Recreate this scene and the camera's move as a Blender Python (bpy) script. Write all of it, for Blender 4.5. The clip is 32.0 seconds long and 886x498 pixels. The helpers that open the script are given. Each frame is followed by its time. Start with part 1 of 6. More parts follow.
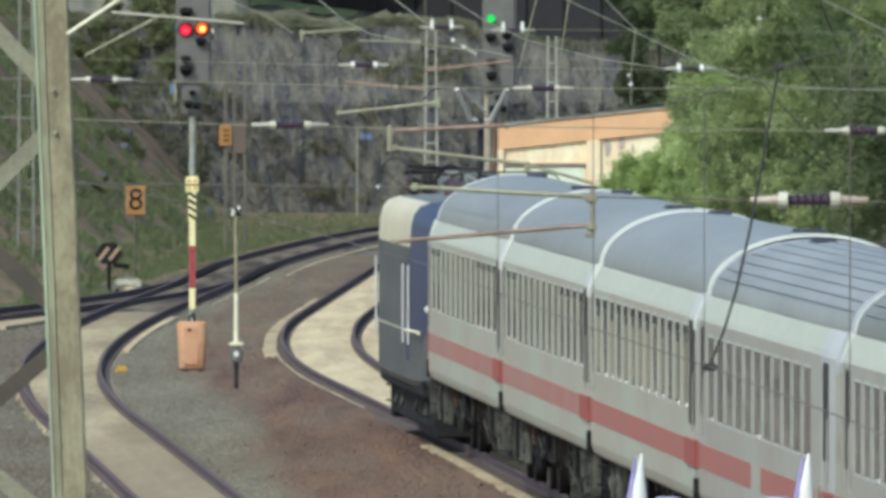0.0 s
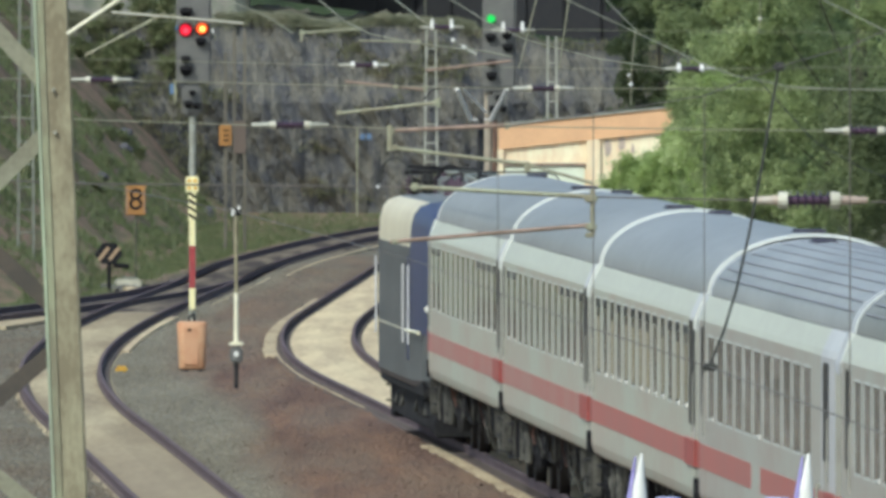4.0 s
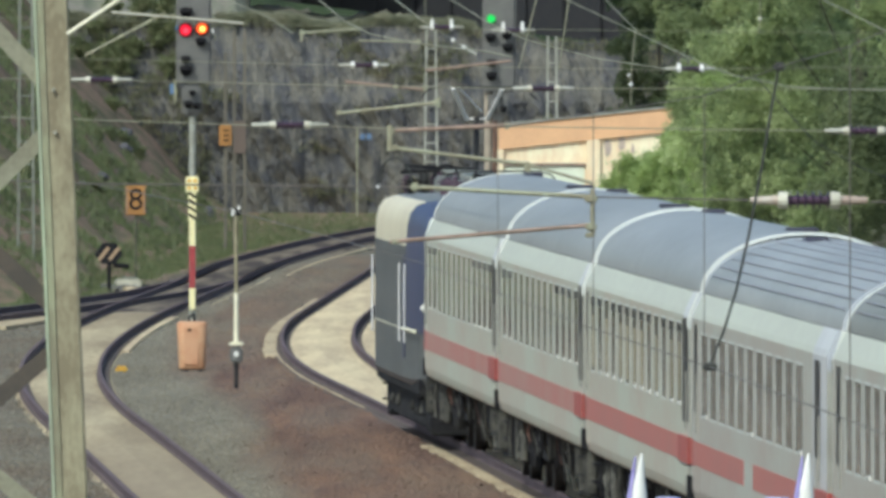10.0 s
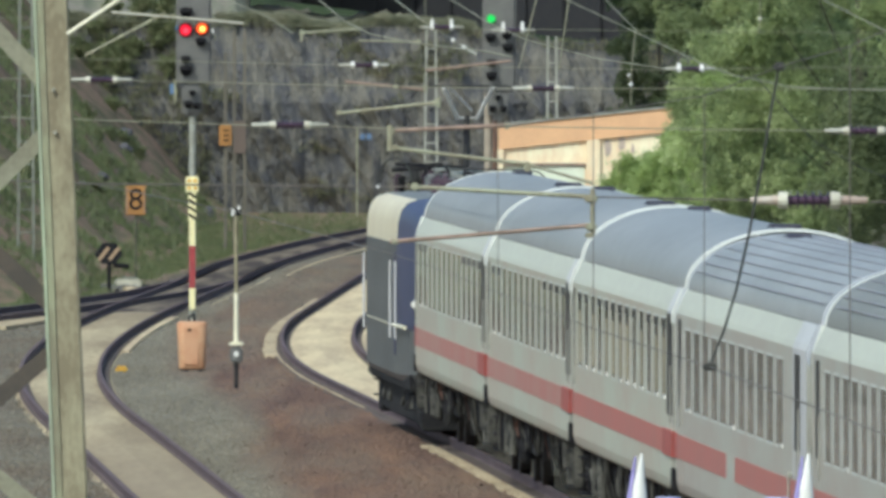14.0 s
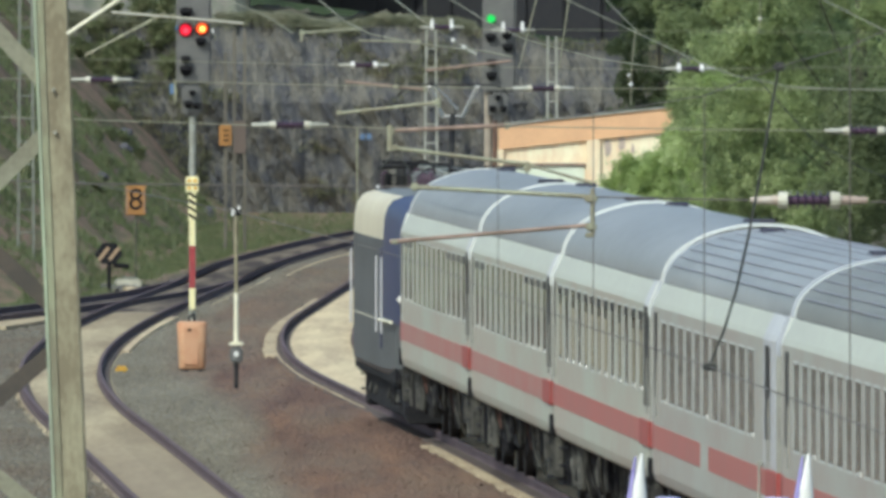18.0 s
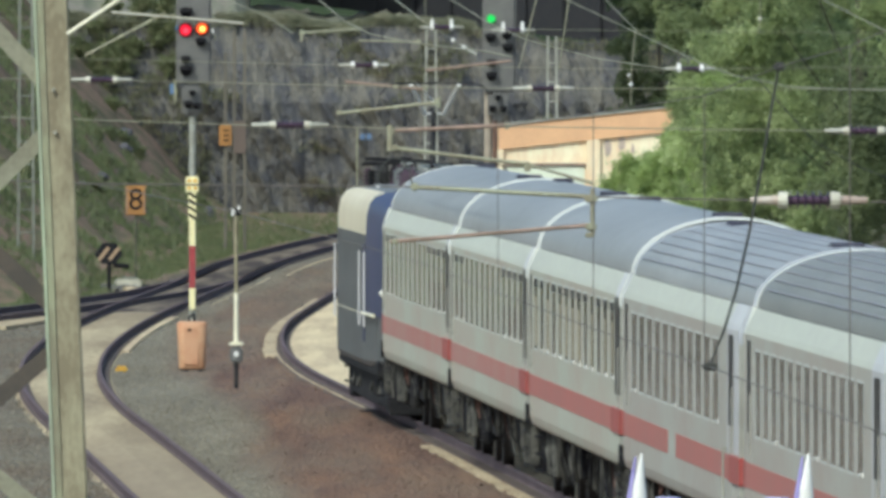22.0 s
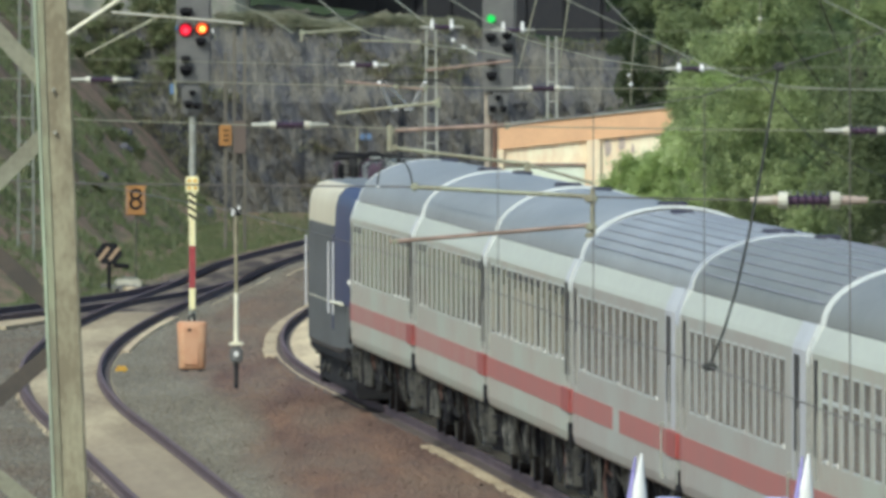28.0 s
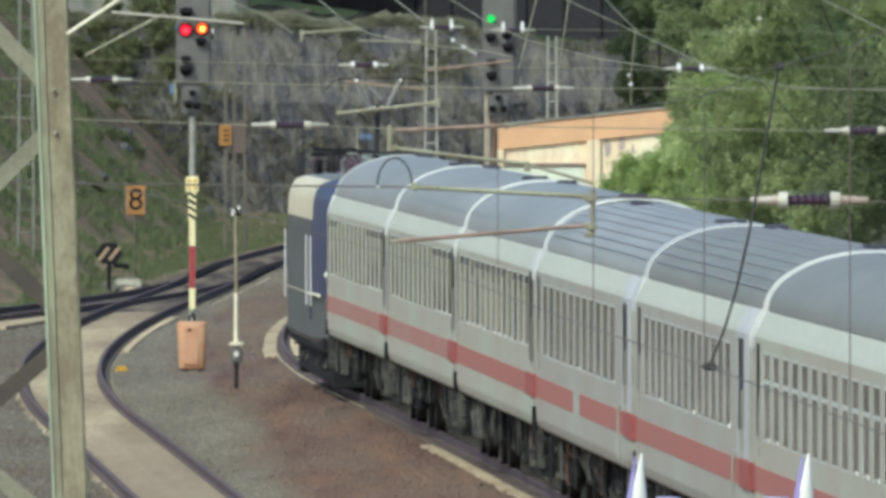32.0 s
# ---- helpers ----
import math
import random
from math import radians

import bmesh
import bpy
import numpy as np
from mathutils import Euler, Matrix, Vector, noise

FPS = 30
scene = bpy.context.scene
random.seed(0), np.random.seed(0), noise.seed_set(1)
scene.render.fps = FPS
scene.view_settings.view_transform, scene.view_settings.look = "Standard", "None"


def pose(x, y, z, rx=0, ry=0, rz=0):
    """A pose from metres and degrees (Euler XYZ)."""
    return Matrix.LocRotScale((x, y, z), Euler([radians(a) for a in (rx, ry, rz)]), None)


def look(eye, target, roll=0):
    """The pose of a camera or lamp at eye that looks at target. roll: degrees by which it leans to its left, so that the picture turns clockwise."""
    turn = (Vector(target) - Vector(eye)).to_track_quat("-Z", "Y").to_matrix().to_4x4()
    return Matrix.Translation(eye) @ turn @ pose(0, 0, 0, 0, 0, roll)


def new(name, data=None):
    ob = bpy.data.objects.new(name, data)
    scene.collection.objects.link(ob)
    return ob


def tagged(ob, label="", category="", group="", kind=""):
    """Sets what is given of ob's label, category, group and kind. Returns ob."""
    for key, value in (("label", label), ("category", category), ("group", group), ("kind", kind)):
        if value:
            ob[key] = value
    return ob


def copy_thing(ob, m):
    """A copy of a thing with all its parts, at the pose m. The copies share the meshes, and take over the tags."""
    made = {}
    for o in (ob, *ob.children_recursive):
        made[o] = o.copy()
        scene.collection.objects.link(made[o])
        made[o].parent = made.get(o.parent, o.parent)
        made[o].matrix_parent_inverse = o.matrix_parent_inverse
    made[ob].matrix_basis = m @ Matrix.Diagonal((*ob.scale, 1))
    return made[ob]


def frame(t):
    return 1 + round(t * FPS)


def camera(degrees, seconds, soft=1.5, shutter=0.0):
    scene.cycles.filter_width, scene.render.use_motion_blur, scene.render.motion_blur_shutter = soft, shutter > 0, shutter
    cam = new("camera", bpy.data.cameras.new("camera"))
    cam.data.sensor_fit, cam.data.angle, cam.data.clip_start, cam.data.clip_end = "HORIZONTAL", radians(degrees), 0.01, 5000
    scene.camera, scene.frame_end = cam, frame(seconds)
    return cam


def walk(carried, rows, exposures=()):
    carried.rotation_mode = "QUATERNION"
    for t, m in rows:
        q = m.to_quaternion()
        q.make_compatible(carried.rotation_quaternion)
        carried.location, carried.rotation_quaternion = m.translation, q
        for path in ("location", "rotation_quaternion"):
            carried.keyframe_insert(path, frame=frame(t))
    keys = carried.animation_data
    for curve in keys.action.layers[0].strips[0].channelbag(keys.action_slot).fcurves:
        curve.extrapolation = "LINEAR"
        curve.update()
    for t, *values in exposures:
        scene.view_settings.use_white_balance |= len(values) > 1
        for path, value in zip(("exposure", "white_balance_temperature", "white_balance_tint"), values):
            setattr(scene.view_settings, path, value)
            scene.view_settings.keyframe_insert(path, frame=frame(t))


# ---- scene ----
cam = camera(2.4406, 32.0, soft=3.8)
EYE = (0.0, 0.0, 6.893)
AIM = (0.0, 1000.0, 6.893 - 11.648)
walk(cam, [(0.0, look(EYE, AIM)), (32.0, look(EYE, AIM))], exposures=[(0.0, 0.17, 6080, 0), (32.0, 0.17, 6080, 0)])

# ---- daylight ----
SUN_FROM = Vector((-0.50, -0.75, 0.92)).normalized()
world = bpy.data.worlds.new("sky")
scene.world = world
world.use_nodes = True
wn = world.node_tree.nodes
sky = wn.new("ShaderNodeTexSky")
sky.sky_type = "NISHITA"
sky.sun_disc = False
sky.sun_elevation = math.asin(SUN_FROM.z)
sky.sun_rotation = math.atan2(SUN_FROM.x, SUN_FROM.y)
sky.air_density, sky.dust_density, sky.ozone_density = 1.0, 2.5, 1.0
wn["Background"].inputs["Strength"].default_value = 0.15
world.node_tree.links.new(sky.outputs["Color"], wn["Background"].inputs["Color"])
sun = new("sun", bpy.data.lights.new("sun", "SUN"))
sun.data.energy = 2.3
sun.data.angle = radians(0.6)
sun.data.color = (1.0, 0.95, 0.86)
sun.matrix_world = look(SUN_FROM * 400, (0, 0, 0))

# ---- materials ----


def mat(name, a, b=None, rough=0.6, metal=0.0, scale=3.0, fine=40.0, bump=0.0, spread=0.5, vary=0.0, island=False, stretch=(1, 1, 1), spec=0.5):
    """Two tones mixed by noise at two scales, with relief; vary: brightness change from piece to piece."""
    m = bpy.data.materials.new(name)
    m.use_nodes = True
    nt = m.node_tree
    n, l = nt.nodes, nt.links
    bs = n["Principled BSDF"]
    bs.inputs["Roughness"].default_value = rough
    bs.inputs["Metallic"].default_value = metal
    bs.inputs["Specular IOR Level"].default_value = spec
    b = b or tuple(c * 0.75 for c in a)
    co = n.new("ShaderNodeTexCoord")
    mp = n.new("ShaderNodeMapping")
    mp.inputs["Scale"].default_value = stretch
    l.new(co.outputs["Object"], mp.inputs["Vector"])
    n1, n2 = n.new("ShaderNodeTexNoise"), n.new("ShaderNodeTexNoise")
    n1.inputs["Scale"].default_value, n1.inputs["Detail"].default_value = scale, 4
    n2.inputs["Scale"].default_value, n2.inputs["Detail"].default_value = fine, 2
    for t in (n1, n2):
        l.new(mp.outputs["Vector"], t.inputs["Vector"])
    if vary and not island:
        far = n.new("ShaderNodeVectorMath")
        far.operation = "SCALE"
        far.inputs[0].default_value = (17.0, 29.0, 0.6)
        l.new(n.new("ShaderNodeObjectInfo").outputs["Random"], far.inputs["Scale"])
        l.new(far.outputs[0], mp.inputs["Location"])
    add = n.new("ShaderNodeMath")
    add.operation = "MULTIPLY_ADD"
    add.inputs[1].default_value = 0.45
    l.new(n2.outputs["Fac"], add.inputs[0])
    l.new(n1.outputs["Fac"], add.inputs[2])
    rng = n.new("ShaderNodeMapRange")
    rng.inputs["From Min"].default_value = 0.72 - 0.3 * spread
    rng.inputs["From Max"].default_value = 0.72 + 0.3 * spread
    l.new(add.outputs[0], rng.inputs["Value"])
    mix = n.new("ShaderNodeMix")
    mix.data_type = "RGBA"
    mix.inputs[6].default_value, mix.inputs[7].default_value = (*a, 1), (*b, 1)
    l.new(rng.outputs[0], mix.inputs[0])
    out = mix.outputs[2]
    if vary:
        src = n.new("ShaderNodeNewGeometry").outputs["Random Per Island"] if island else n.new("ShaderNodeObjectInfo").outputs["Random"]
        r2 = n.new("ShaderNodeMapRange")
        r2.inputs["To Min"].default_value, r2.inputs["To Max"].default_value = 1 - vary, 1 + vary
        l.new(src, r2.inputs["Value"])
        hs = n.new("ShaderNodeHueSaturation")
        l.new(r2.outputs[0], hs.inputs["Value"])
        l.new(out, hs.inputs["Color"])
        out = hs.outputs[0]
    l.new(out, bs.inputs["Base Color"])
    if bump:
        bp = n.new("ShaderNodeBump")
        bp.inputs["Strength"].default_value = 1.0
        bp.inputs["Distance"].default_value = bump
        l.new(add.outputs[0], bp.inputs["Height"])
        l.new(bp.outputs[0], bs.inputs["Normal"])
    return m


def glow(name, color, strength):
    m = bpy.data.materials.new(name)
    m.use_nodes = True
    bs = m.node_tree.nodes["Principled BSDF"]
    bs.inputs["Base Color"].default_value = (*[c * 0.3 for c in color], 1)
    bs.inputs["Emission Color"].default_value = (*color, 1)
    bs.inputs["Emission Strength"].default_value = strength
    return m


def leafy(name, a, b, c):
    """Leaf with light shining through it; tones change from leaf to leaf."""
    m = bpy.data.materials.new(name)
    m.use_nodes = True
    n, l = m.node_tree.nodes, m.node_tree.links
    bs = n["Principled BSDF"]
    bs.inputs["Roughness"].default_value = 0.55
    geo = n.new("ShaderNodeNewGeometry")
    ramp = n.new("ShaderNodeValToRGB")
    e = ramp.color_ramp.elements
    e[0].color, e[1].color = (*a, 1), (*c, 1)
    e.new(0.55).color = (*b, 1)
    co = n.new("ShaderNodeTexCoord")
    ns = n.new("ShaderNodeTexNoise")
    ns.inputs["Scale"].default_value, ns.inputs["Detail"].default_value = 0.8, 3
    l.new(co.outputs["Object"], ns.inputs["Vector"])
    wide = n.new("ShaderNodeMapRange")
    wide.inputs["From Min"].default_value, wide.inputs["From Max"].default_value = 0.35, 0.65
    l.new(ns.outputs["Fac"], wide.inputs["Value"])
    both = n.new("ShaderNodeMix")
    both.inputs[0].default_value = 0.6
    l.new(geo.outputs["Random Per Island"], both.inputs[2])
    l.new(wide.outputs[0], both.inputs[3])
    l.new(both.outputs[0], ramp.inputs[0])
    l.new(ramp.outputs[0], bs.inputs["Base Color"])
    tr = n.new("ShaderNodeBsdfTranslucent")
    l.new(ramp.outputs[0], tr.inputs["Color"])
    mx = n.new("ShaderNodeMixShader")
    mx.inputs[0].default_value = 0.42
    l.new(bs.outputs[0], mx.inputs[1])
    l.new(tr.outputs[0], mx.inputs[2])
    l.new(mx.outputs[0], n["Material Output"].inputs["Surface"])
    return m


def stained(name, clean, rusty, vary=0.0):
    """Ballast whose attribute "rust" turns grey stone to brown and orange; speckled at the size of the stones."""
    m = mat(name, clean[0], clean[1], rough=0.95, scale=0.6, fine=9.0, bump=0.012, spread=0.5, stretch=(1, 0.08, 1), vary=vary, island=True, spec=0.05)
    n, l = m.node_tree.nodes, m.node_tree.links
    bs = n["Principled BSDF"]
    old = bs.inputs["Base Color"].links[0].from_socket
    at_rust = n.new("ShaderNodeAttribute")
    at_rust.attribute_name = "rust"
    co = n.new("ShaderNodeTexCoord")
    mp = n.new("ShaderNodeMapping")
    mp.inputs["Scale"].default_value = (1, 0.05, 1)
    l.new(co.outputs["Object"], mp.inputs["Vector"])
    ns = n.new("ShaderNodeTexNoise")
    ns.inputs["Scale"].default_value, ns.inputs["Detail"].default_value, ns.inputs["Roughness"].default_value = 1.0, 6, 0.68
    l.new(mp.outputs[0], ns.inputs["Vector"])
    ramp = n.new("ShaderNodeValToRGB")
    e = ramp.color_ramp.elements
    e[0].position, e[1].position = 0.3, 0.72
    e[0].color, e[1].color = (*rusty[1], 1), (*rusty[2], 1)
    e.new(0.52).color = (*rusty[0], 1)
    l.new(ns.outputs["Fac"], ramp.inputs[0])
    mix = n.new("ShaderNodeMix")
    mix.data_type = "RGBA"
    l.new(at_rust.outputs["Fac"], mix.inputs[0])
    l.new(old, mix.inputs[6])
    l.new(ramp.outputs[0], mix.inputs[7])
    l.new(mix.outputs[2], bs.inputs["Base Color"])
    return m


M_BALLAST = mat("ballast", (0.18, 0.17, 0.138), (0.145, 0.122, 0.095), rough=0.95, scale=0.6, fine=7.0, bump=0.01, spread=0.5, stretch=(1, 0.16, 1), spec=0.05)
M_RUSTBALLAST = stained("rust_stained_ballast", ((0.215, 0.20, 0.155), (0.17, 0.155, 0.12)), ((0.156, 0.104, 0.082), (0.100, 0.067, 0.060), (0.215, 0.13, 0.09)))
M_BED_LIGHT = mat("cream_gravel_bed", (0.65, 0.55, 0.36), (0.48, 0.39, 0.265), rough=0.95, scale=2.0, fine=9.0, bump=0.008, stretch=(1, 0.05, 1), spread=0.5, spec=0.05)
M_BED = stained("pale_bed", ((0.50, 0.425, 0.28), (0.29, 0.24, 0.165)), ((0.29, 0.24, 0.175), (0.215, 0.175, 0.135), (0.36, 0.31, 0.215)))
M_DARKBED = mat("dark_oily_ballast", (0.075, 0.064, 0.06), (0.215, 0.18, 0.138), rough=0.95, scale=0.9, fine=3.0, bump=0.01, stretch=(1, 0.07, 1), spread=0.35, spec=0.05)
M_FOOT = mat("rail_foot_grime_shade", (0.10, 0.085, 0.082), (0.145, 0.12, 0.105), rough=0.9, scale=1.0, fine=9.0, stretch=(1, 0.16, 1), spread=0.9, spec=0.05)
M_SLAB = mat("concrete_edge", (0.48, 0.40, 0.27), (0.38, 0.31, 0.21), rough=0.9, scale=1.0, fine=12.0, bump=0.02, vary=0.1, spec=0.05)
M_RAIL = mat("rail_steel", (0.15, 0.115, 0.125), (0.105, 0.08, 0.086), rough=0.85, metal=0.0, spec=0.2, scale=2.0, fine=30.0)
M_GRASS_SOIL = mat("grassy_soil", (0.12, 0.12, 0.072), (0.27, 0.19, 0.138), rough=0.95, scale=0.75, fine=5.0, bump=0.08, spread=0.45, stretch=(1, 0.3, 0.8), spec=0.05)
M_ROCK_TOP = mat("mossy_rock_top", (0.185, 0.195, 0.14), (0.25, 0.235, 0.195), rough=0.95, scale=1.0, fine=6.0, bump=0.06, spread=0.45, stretch=(1, 0.3, 0.8), spec=0.05)
M_ROCK = mat("rock", (0.098, 0.10, 0.108), (0.168, 0.162, 0.142), rough=0.95, scale=1.3, fine=7.5, bump=0.07, spread=0.36, stretch=(1.5, 1.0, 0.8), spec=0.05)
M_PEACH = mat("peach_plaster", (0.82, 0.51, 0.28), (0.72, 0.44, 0.25), rough=0.85, scale=0.8, fine=10.0)
M_CREAM = mat("cream_plaster", (0.97, 0.90, 0.64), (0.84, 0.66, 0.44), rough=0.85, scale=1.1, fine=6.0, stretch=(1, 0.3, 0.45), spread=0.5)
M_GALV = mat("galvanised_steel", (0.42, 0.43, 0.38), (0.30, 0.30, 0.25), rough=0.55, metal=0.4, scale=3.0, fine=25.0)
M_OLDGALV = mat("dull_old_zinc", (0.24, 0.255, 0.215), (0.17, 0.175, 0.145), rough=0.7, metal=0.2, scale=3.0, fine=25.0)
M_MAST = mat("weathered_mast_paint", (0.325, 0.30, 0.195), (0.205, 0.175, 0.11), rough=0.7, metal=0.1, scale=9.0, fine=60.0, stretch=(1, 1, 0.45), bump=0.004, spread=0.45)
M_TUBE = mat("old_zinc_tube", (0.40, 0.42, 0.30), (0.28, 0.26, 0.18), rough=0.6, metal=0.3, scale=3.0, fine=30.0)
M_EDGE = mat("sunlit_edge_tone", (0.52, 0.60, 0.40), (0.40, 0.44, 0.31), rough=0.6, scale=5.0, fine=30.0, stretch=(1, 1, 0.2))
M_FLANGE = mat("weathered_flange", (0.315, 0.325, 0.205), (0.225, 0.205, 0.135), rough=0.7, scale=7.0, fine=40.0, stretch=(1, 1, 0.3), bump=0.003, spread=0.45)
M_BRACE_DARK = mat("dark_shaded_brace", (0.06, 0.052, 0.043), (0.085, 0.07, 0.055), rough=0.8, scale=6.0, fine=40.0)
M_RUSTY = mat("rusty_tube", (0.34, 0.24, 0.19), (0.22, 0.16, 0.12), rough=0.7, scale=5.0, fine=40.0)
M_CONTACT = mat("contact_wire", (0.15, 0.13, 0.115), (0.11, 0.10, 0.09), rough=0.6)
M_WIRE = mat("copper_wire", (0.34, 0.345, 0.245), (0.26, 0.25, 0.18), rough=0.6, metal=0.3)
M_DULLPOST = mat("dull_olive_post", (0.11, 0.118, 0.075), (0.085, 0.085, 0.06), rough=0.8)
M_DARKWIRE = mat("black_cable", (0.03, 0.035, 0.03), (0.05, 0.05, 0.045), rough=0.6)
M_PORCELAIN = mat("white_porcelain", (0.80, 0.80, 0.76), (0.70, 0.70, 0.66), rough=0.25)
M_CAP = mat("greyed_cap", (0.58, 0.57, 0.47), (0.46, 0.44, 0.35), rough=0.4)
M_FITTING = mat("rust_tinged_fitting", (0.50, 0.45, 0.38), (0.36, 0.27, 0.22), rough=0.5, scale=9.0, fine=60.0, spread=0.7)
M_BRACE = mat("weathered_brace", (0.26, 0.26, 0.185), (0.19, 0.18, 0.125), rough=0.65, scale=6.0, fine=50.0)
M_BLUE = mat("blue_plate", (0.12, 0.20, 0.34), (0.10, 0.17, 0.3), rough=0.5)
M_BROWN_INS = mat("brown_porcelain", (0.085, 0.05, 0.085), (0.055, 0.035, 0.055), rough=0.15)
M_SIGNAL = mat("signal_grey", (0.15, 0.15, 0.14), (0.12, 0.12, 0.115), rough=0.7)
M_BLACK = mat("matt_black", (0.014, 0.014, 0.017), (0.024, 0.024, 0.026), rough=0.8, spec=0.1)
M_WHITE = mat("white_paint", (0.82, 0.80, 0.62), (0.70, 0.67, 0.50), rough=0.5)
M_PLATE = mat("yellowed_white_plate", (0.86, 0.80, 0.47), (0.74, 0.68, 0.38), rough=0.5)
M_RED = mat("red_paint", (0.36, 0.05, 0.055), (0.28, 0.045, 0.05), rough=0.5)
M_ORANGE = mat("orange_sign", (0.43, 0.215, 0.06), (0.35, 0.17, 0.05), rough=0.5)
M_BOX = mat("salmon_plastic", (0.56, 0.35, 0.205), (0.50, 0.25, 0.13), rough=0.6, scale=2.2, fine=14.0, spread=0.6)
M_BOXDOOR = mat("salmon_door", (0.54, 0.31, 0.18), (0.48, 0.235, 0.125), rough=0.6, scale=2.2, fine=14.0, spread=0.6)
M_YELLOW = mat("yellow_block", (0.70, 0.42, 0.06), (0.6, 0.36, 0.06), rough=0.6)
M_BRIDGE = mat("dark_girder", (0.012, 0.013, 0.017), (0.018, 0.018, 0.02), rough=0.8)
M_BARK = mat("bark", (0.075, 0.07, 0.05), (0.05, 0.045, 0.032), rough=0.95, scale=4.0, bump=0.03, stretch=(1, 1, 0.2))
# leaf tones step from sunlit to shaded: light and shade sit in the colour
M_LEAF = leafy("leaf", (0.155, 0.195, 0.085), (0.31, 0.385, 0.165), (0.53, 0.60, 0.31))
M_LEAF_MID = leafy("leaf_half_shade", (0.11, 0.145, 0.065), (0.22, 0.275, 0.12), (0.38, 0.43, 0.21))
M_LEAF_LIGHT = leafy("leaf_in_sun", (0.25, 0.34, 0.11), (0.43, 0.54, 0.21), (0.62, 0.69, 0.38))
M_LEAF_DEEP = leafy("leaf_in_shade", (0.08, 0.105, 0.05), (0.155, 0.195, 0.088), (0.27, 0.31, 0.15))
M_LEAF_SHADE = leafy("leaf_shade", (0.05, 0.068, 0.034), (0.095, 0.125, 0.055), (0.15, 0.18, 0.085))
M_LEAF_DARK = leafy("leaf_deep_shade", (0.014, 0.030, 0.012), (0.025, 0.05, 0.016), (0.045, 0.075, 0.025))
M_GRASS = leafy("grass", (0.095, 0.12, 0.055), (0.17, 0.21, 0.09), (0.25, 0.245, 0.14))
M_DRYGRASS = leafy("dry_grass", (0.17, 0.18, 0.115), (0.25, 0.26, 0.165), (0.34, 0.31, 0.22))
M_MOSS = leafy("rock_weeds", (0.14, 0.155, 0.085), (0.20, 0.21, 0.12), (0.28, 0.24, 0.165))
M_STONE = mat("ballast_stone", (0.178, 0.166, 0.135), (0.145, 0.122, 0.095), rough=0.95, scale=0.35, fine=3.0, spread=0.4, stretch=(1, 0.4, 1), vary=0.22, island=True, spec=0.05)
M_RUSTSTONE = stained("stained_ballast_stone", ((0.215, 0.20, 0.158), (0.172, 0.157, 0.123)), ((0.168, 0.114, 0.09), (0.11, 0.077, 0.068), (0.215, 0.137, 0.097)), vary=0.22)
# train
M_SIDE = mat("light_grey_coach_paint", (0.49, 0.52, 0.435), (0.46, 0.41, 0.34), rough=0.42, scale=0.55, fine=6.0, stretch=(1, 0.35, 1.0), spread=0.6)
M_SIDE_DULL = mat("darker_grey_coach_paint", (0.44, 0.45, 0.40), (0.40, 0.36, 0.315), rough=0.45, scale=0.6, fine=6.0, stretch=(1, 0.35, 1.0), spread=0.6)
M_STRIPE = mat("red_coach_stripe", (0.47, 0.15, 0.13), (0.40, 0.165, 0.145), rough=0.45, scale=0.5, fine=8.0, spread=0.9)
M_STRIPE_FADED = mat("faded_red_coach_stripe", (0.44, 0.17, 0.145), (0.42, 0.25, 0.215), rough=0.5, scale=0.4, fine=7.0, spread=0.7)
M_STRIPE_DEEP = mat("deep_red_lip", (0.42, 0.088, 0.08), (0.30, 0.085, 0.075), rough=0.5, scale=2.0)
M_ROOF = mat("grey_coach_roof", (0.345, 0.358, 0.366), (0.25, 0.26, 0.266), rough=0.36, spec=0.36, scale=0.6, fine=5.0, stretch=(1, 0.2, 1), spread=0.8, vary=0.06)
M_ROOF_DULL = mat("darker_coach_roof", (0.255, 0.258, 0.245), (0.18, 0.183, 0.172), rough=0.42, scale=0.6, fine=5.0, stretch=(1, 0.2, 1), spread=0.8, spec=0.3)
M_LIP = mat("pale_end_lip", (0.64, 0.67, 0.65), (0.53, 0.56, 0.53), rough=0.4)
M_LIP_BLUE = mat("bluish_end_lip", (0.44, 0.47, 0.52), (0.36, 0.39, 0.43), rough=0.4)
M_ENDPOST = mat("grey_corner_post", (0.40, 0.41, 0.37), (0.30, 0.30, 0.27), rough=0.45, scale=1.0, fine=8.0, spread=0.7)
# pale and mottled tones in the glass colour stand in for reflections and interior
M_GLASS = mat("reflection_mottled_glass", (0.02, 0.024, 0.018), (0.13, 0.13, 0.085), rough=0.08, scale=1.3, fine=4.0, vary=0.55, bump=0.012, stretch=(1, 1.5, 0.8), spread=0.35)
M_GLASS_PALE = mat("pale_reflection_tone_glass", (0.15, 0.172, 0.115), (0.265, 0.28, 0.20), rough=0.1, scale=1.1, fine=3.0, vary=0.35, bump=0.012, stretch=(1, 1.2, 0.8), spread=0.4)
M_GLASS_BROWN = mat("brown_reflection_mottled_glass", (0.05, 0.046, 0.042), (0.29, 0.265, 0.245), rough=0.1, scale=1.5, fine=6.0, vary=0.2, bump=0.012, stretch=(1, 0.45, 2.4), spread=0.28)
M_LOWPANE = mat("red_brown_lower_pane", (0.10, 0.055, 0.045), (0.045, 0.04, 0.036), rough=0.15, vary=0.3, scale=2.0)
M_BLIND = mat("tan_window_blind", (0.36, 0.31, 0.20), (0.28, 0.25, 0.16), rough=0.5, vary=0.25)
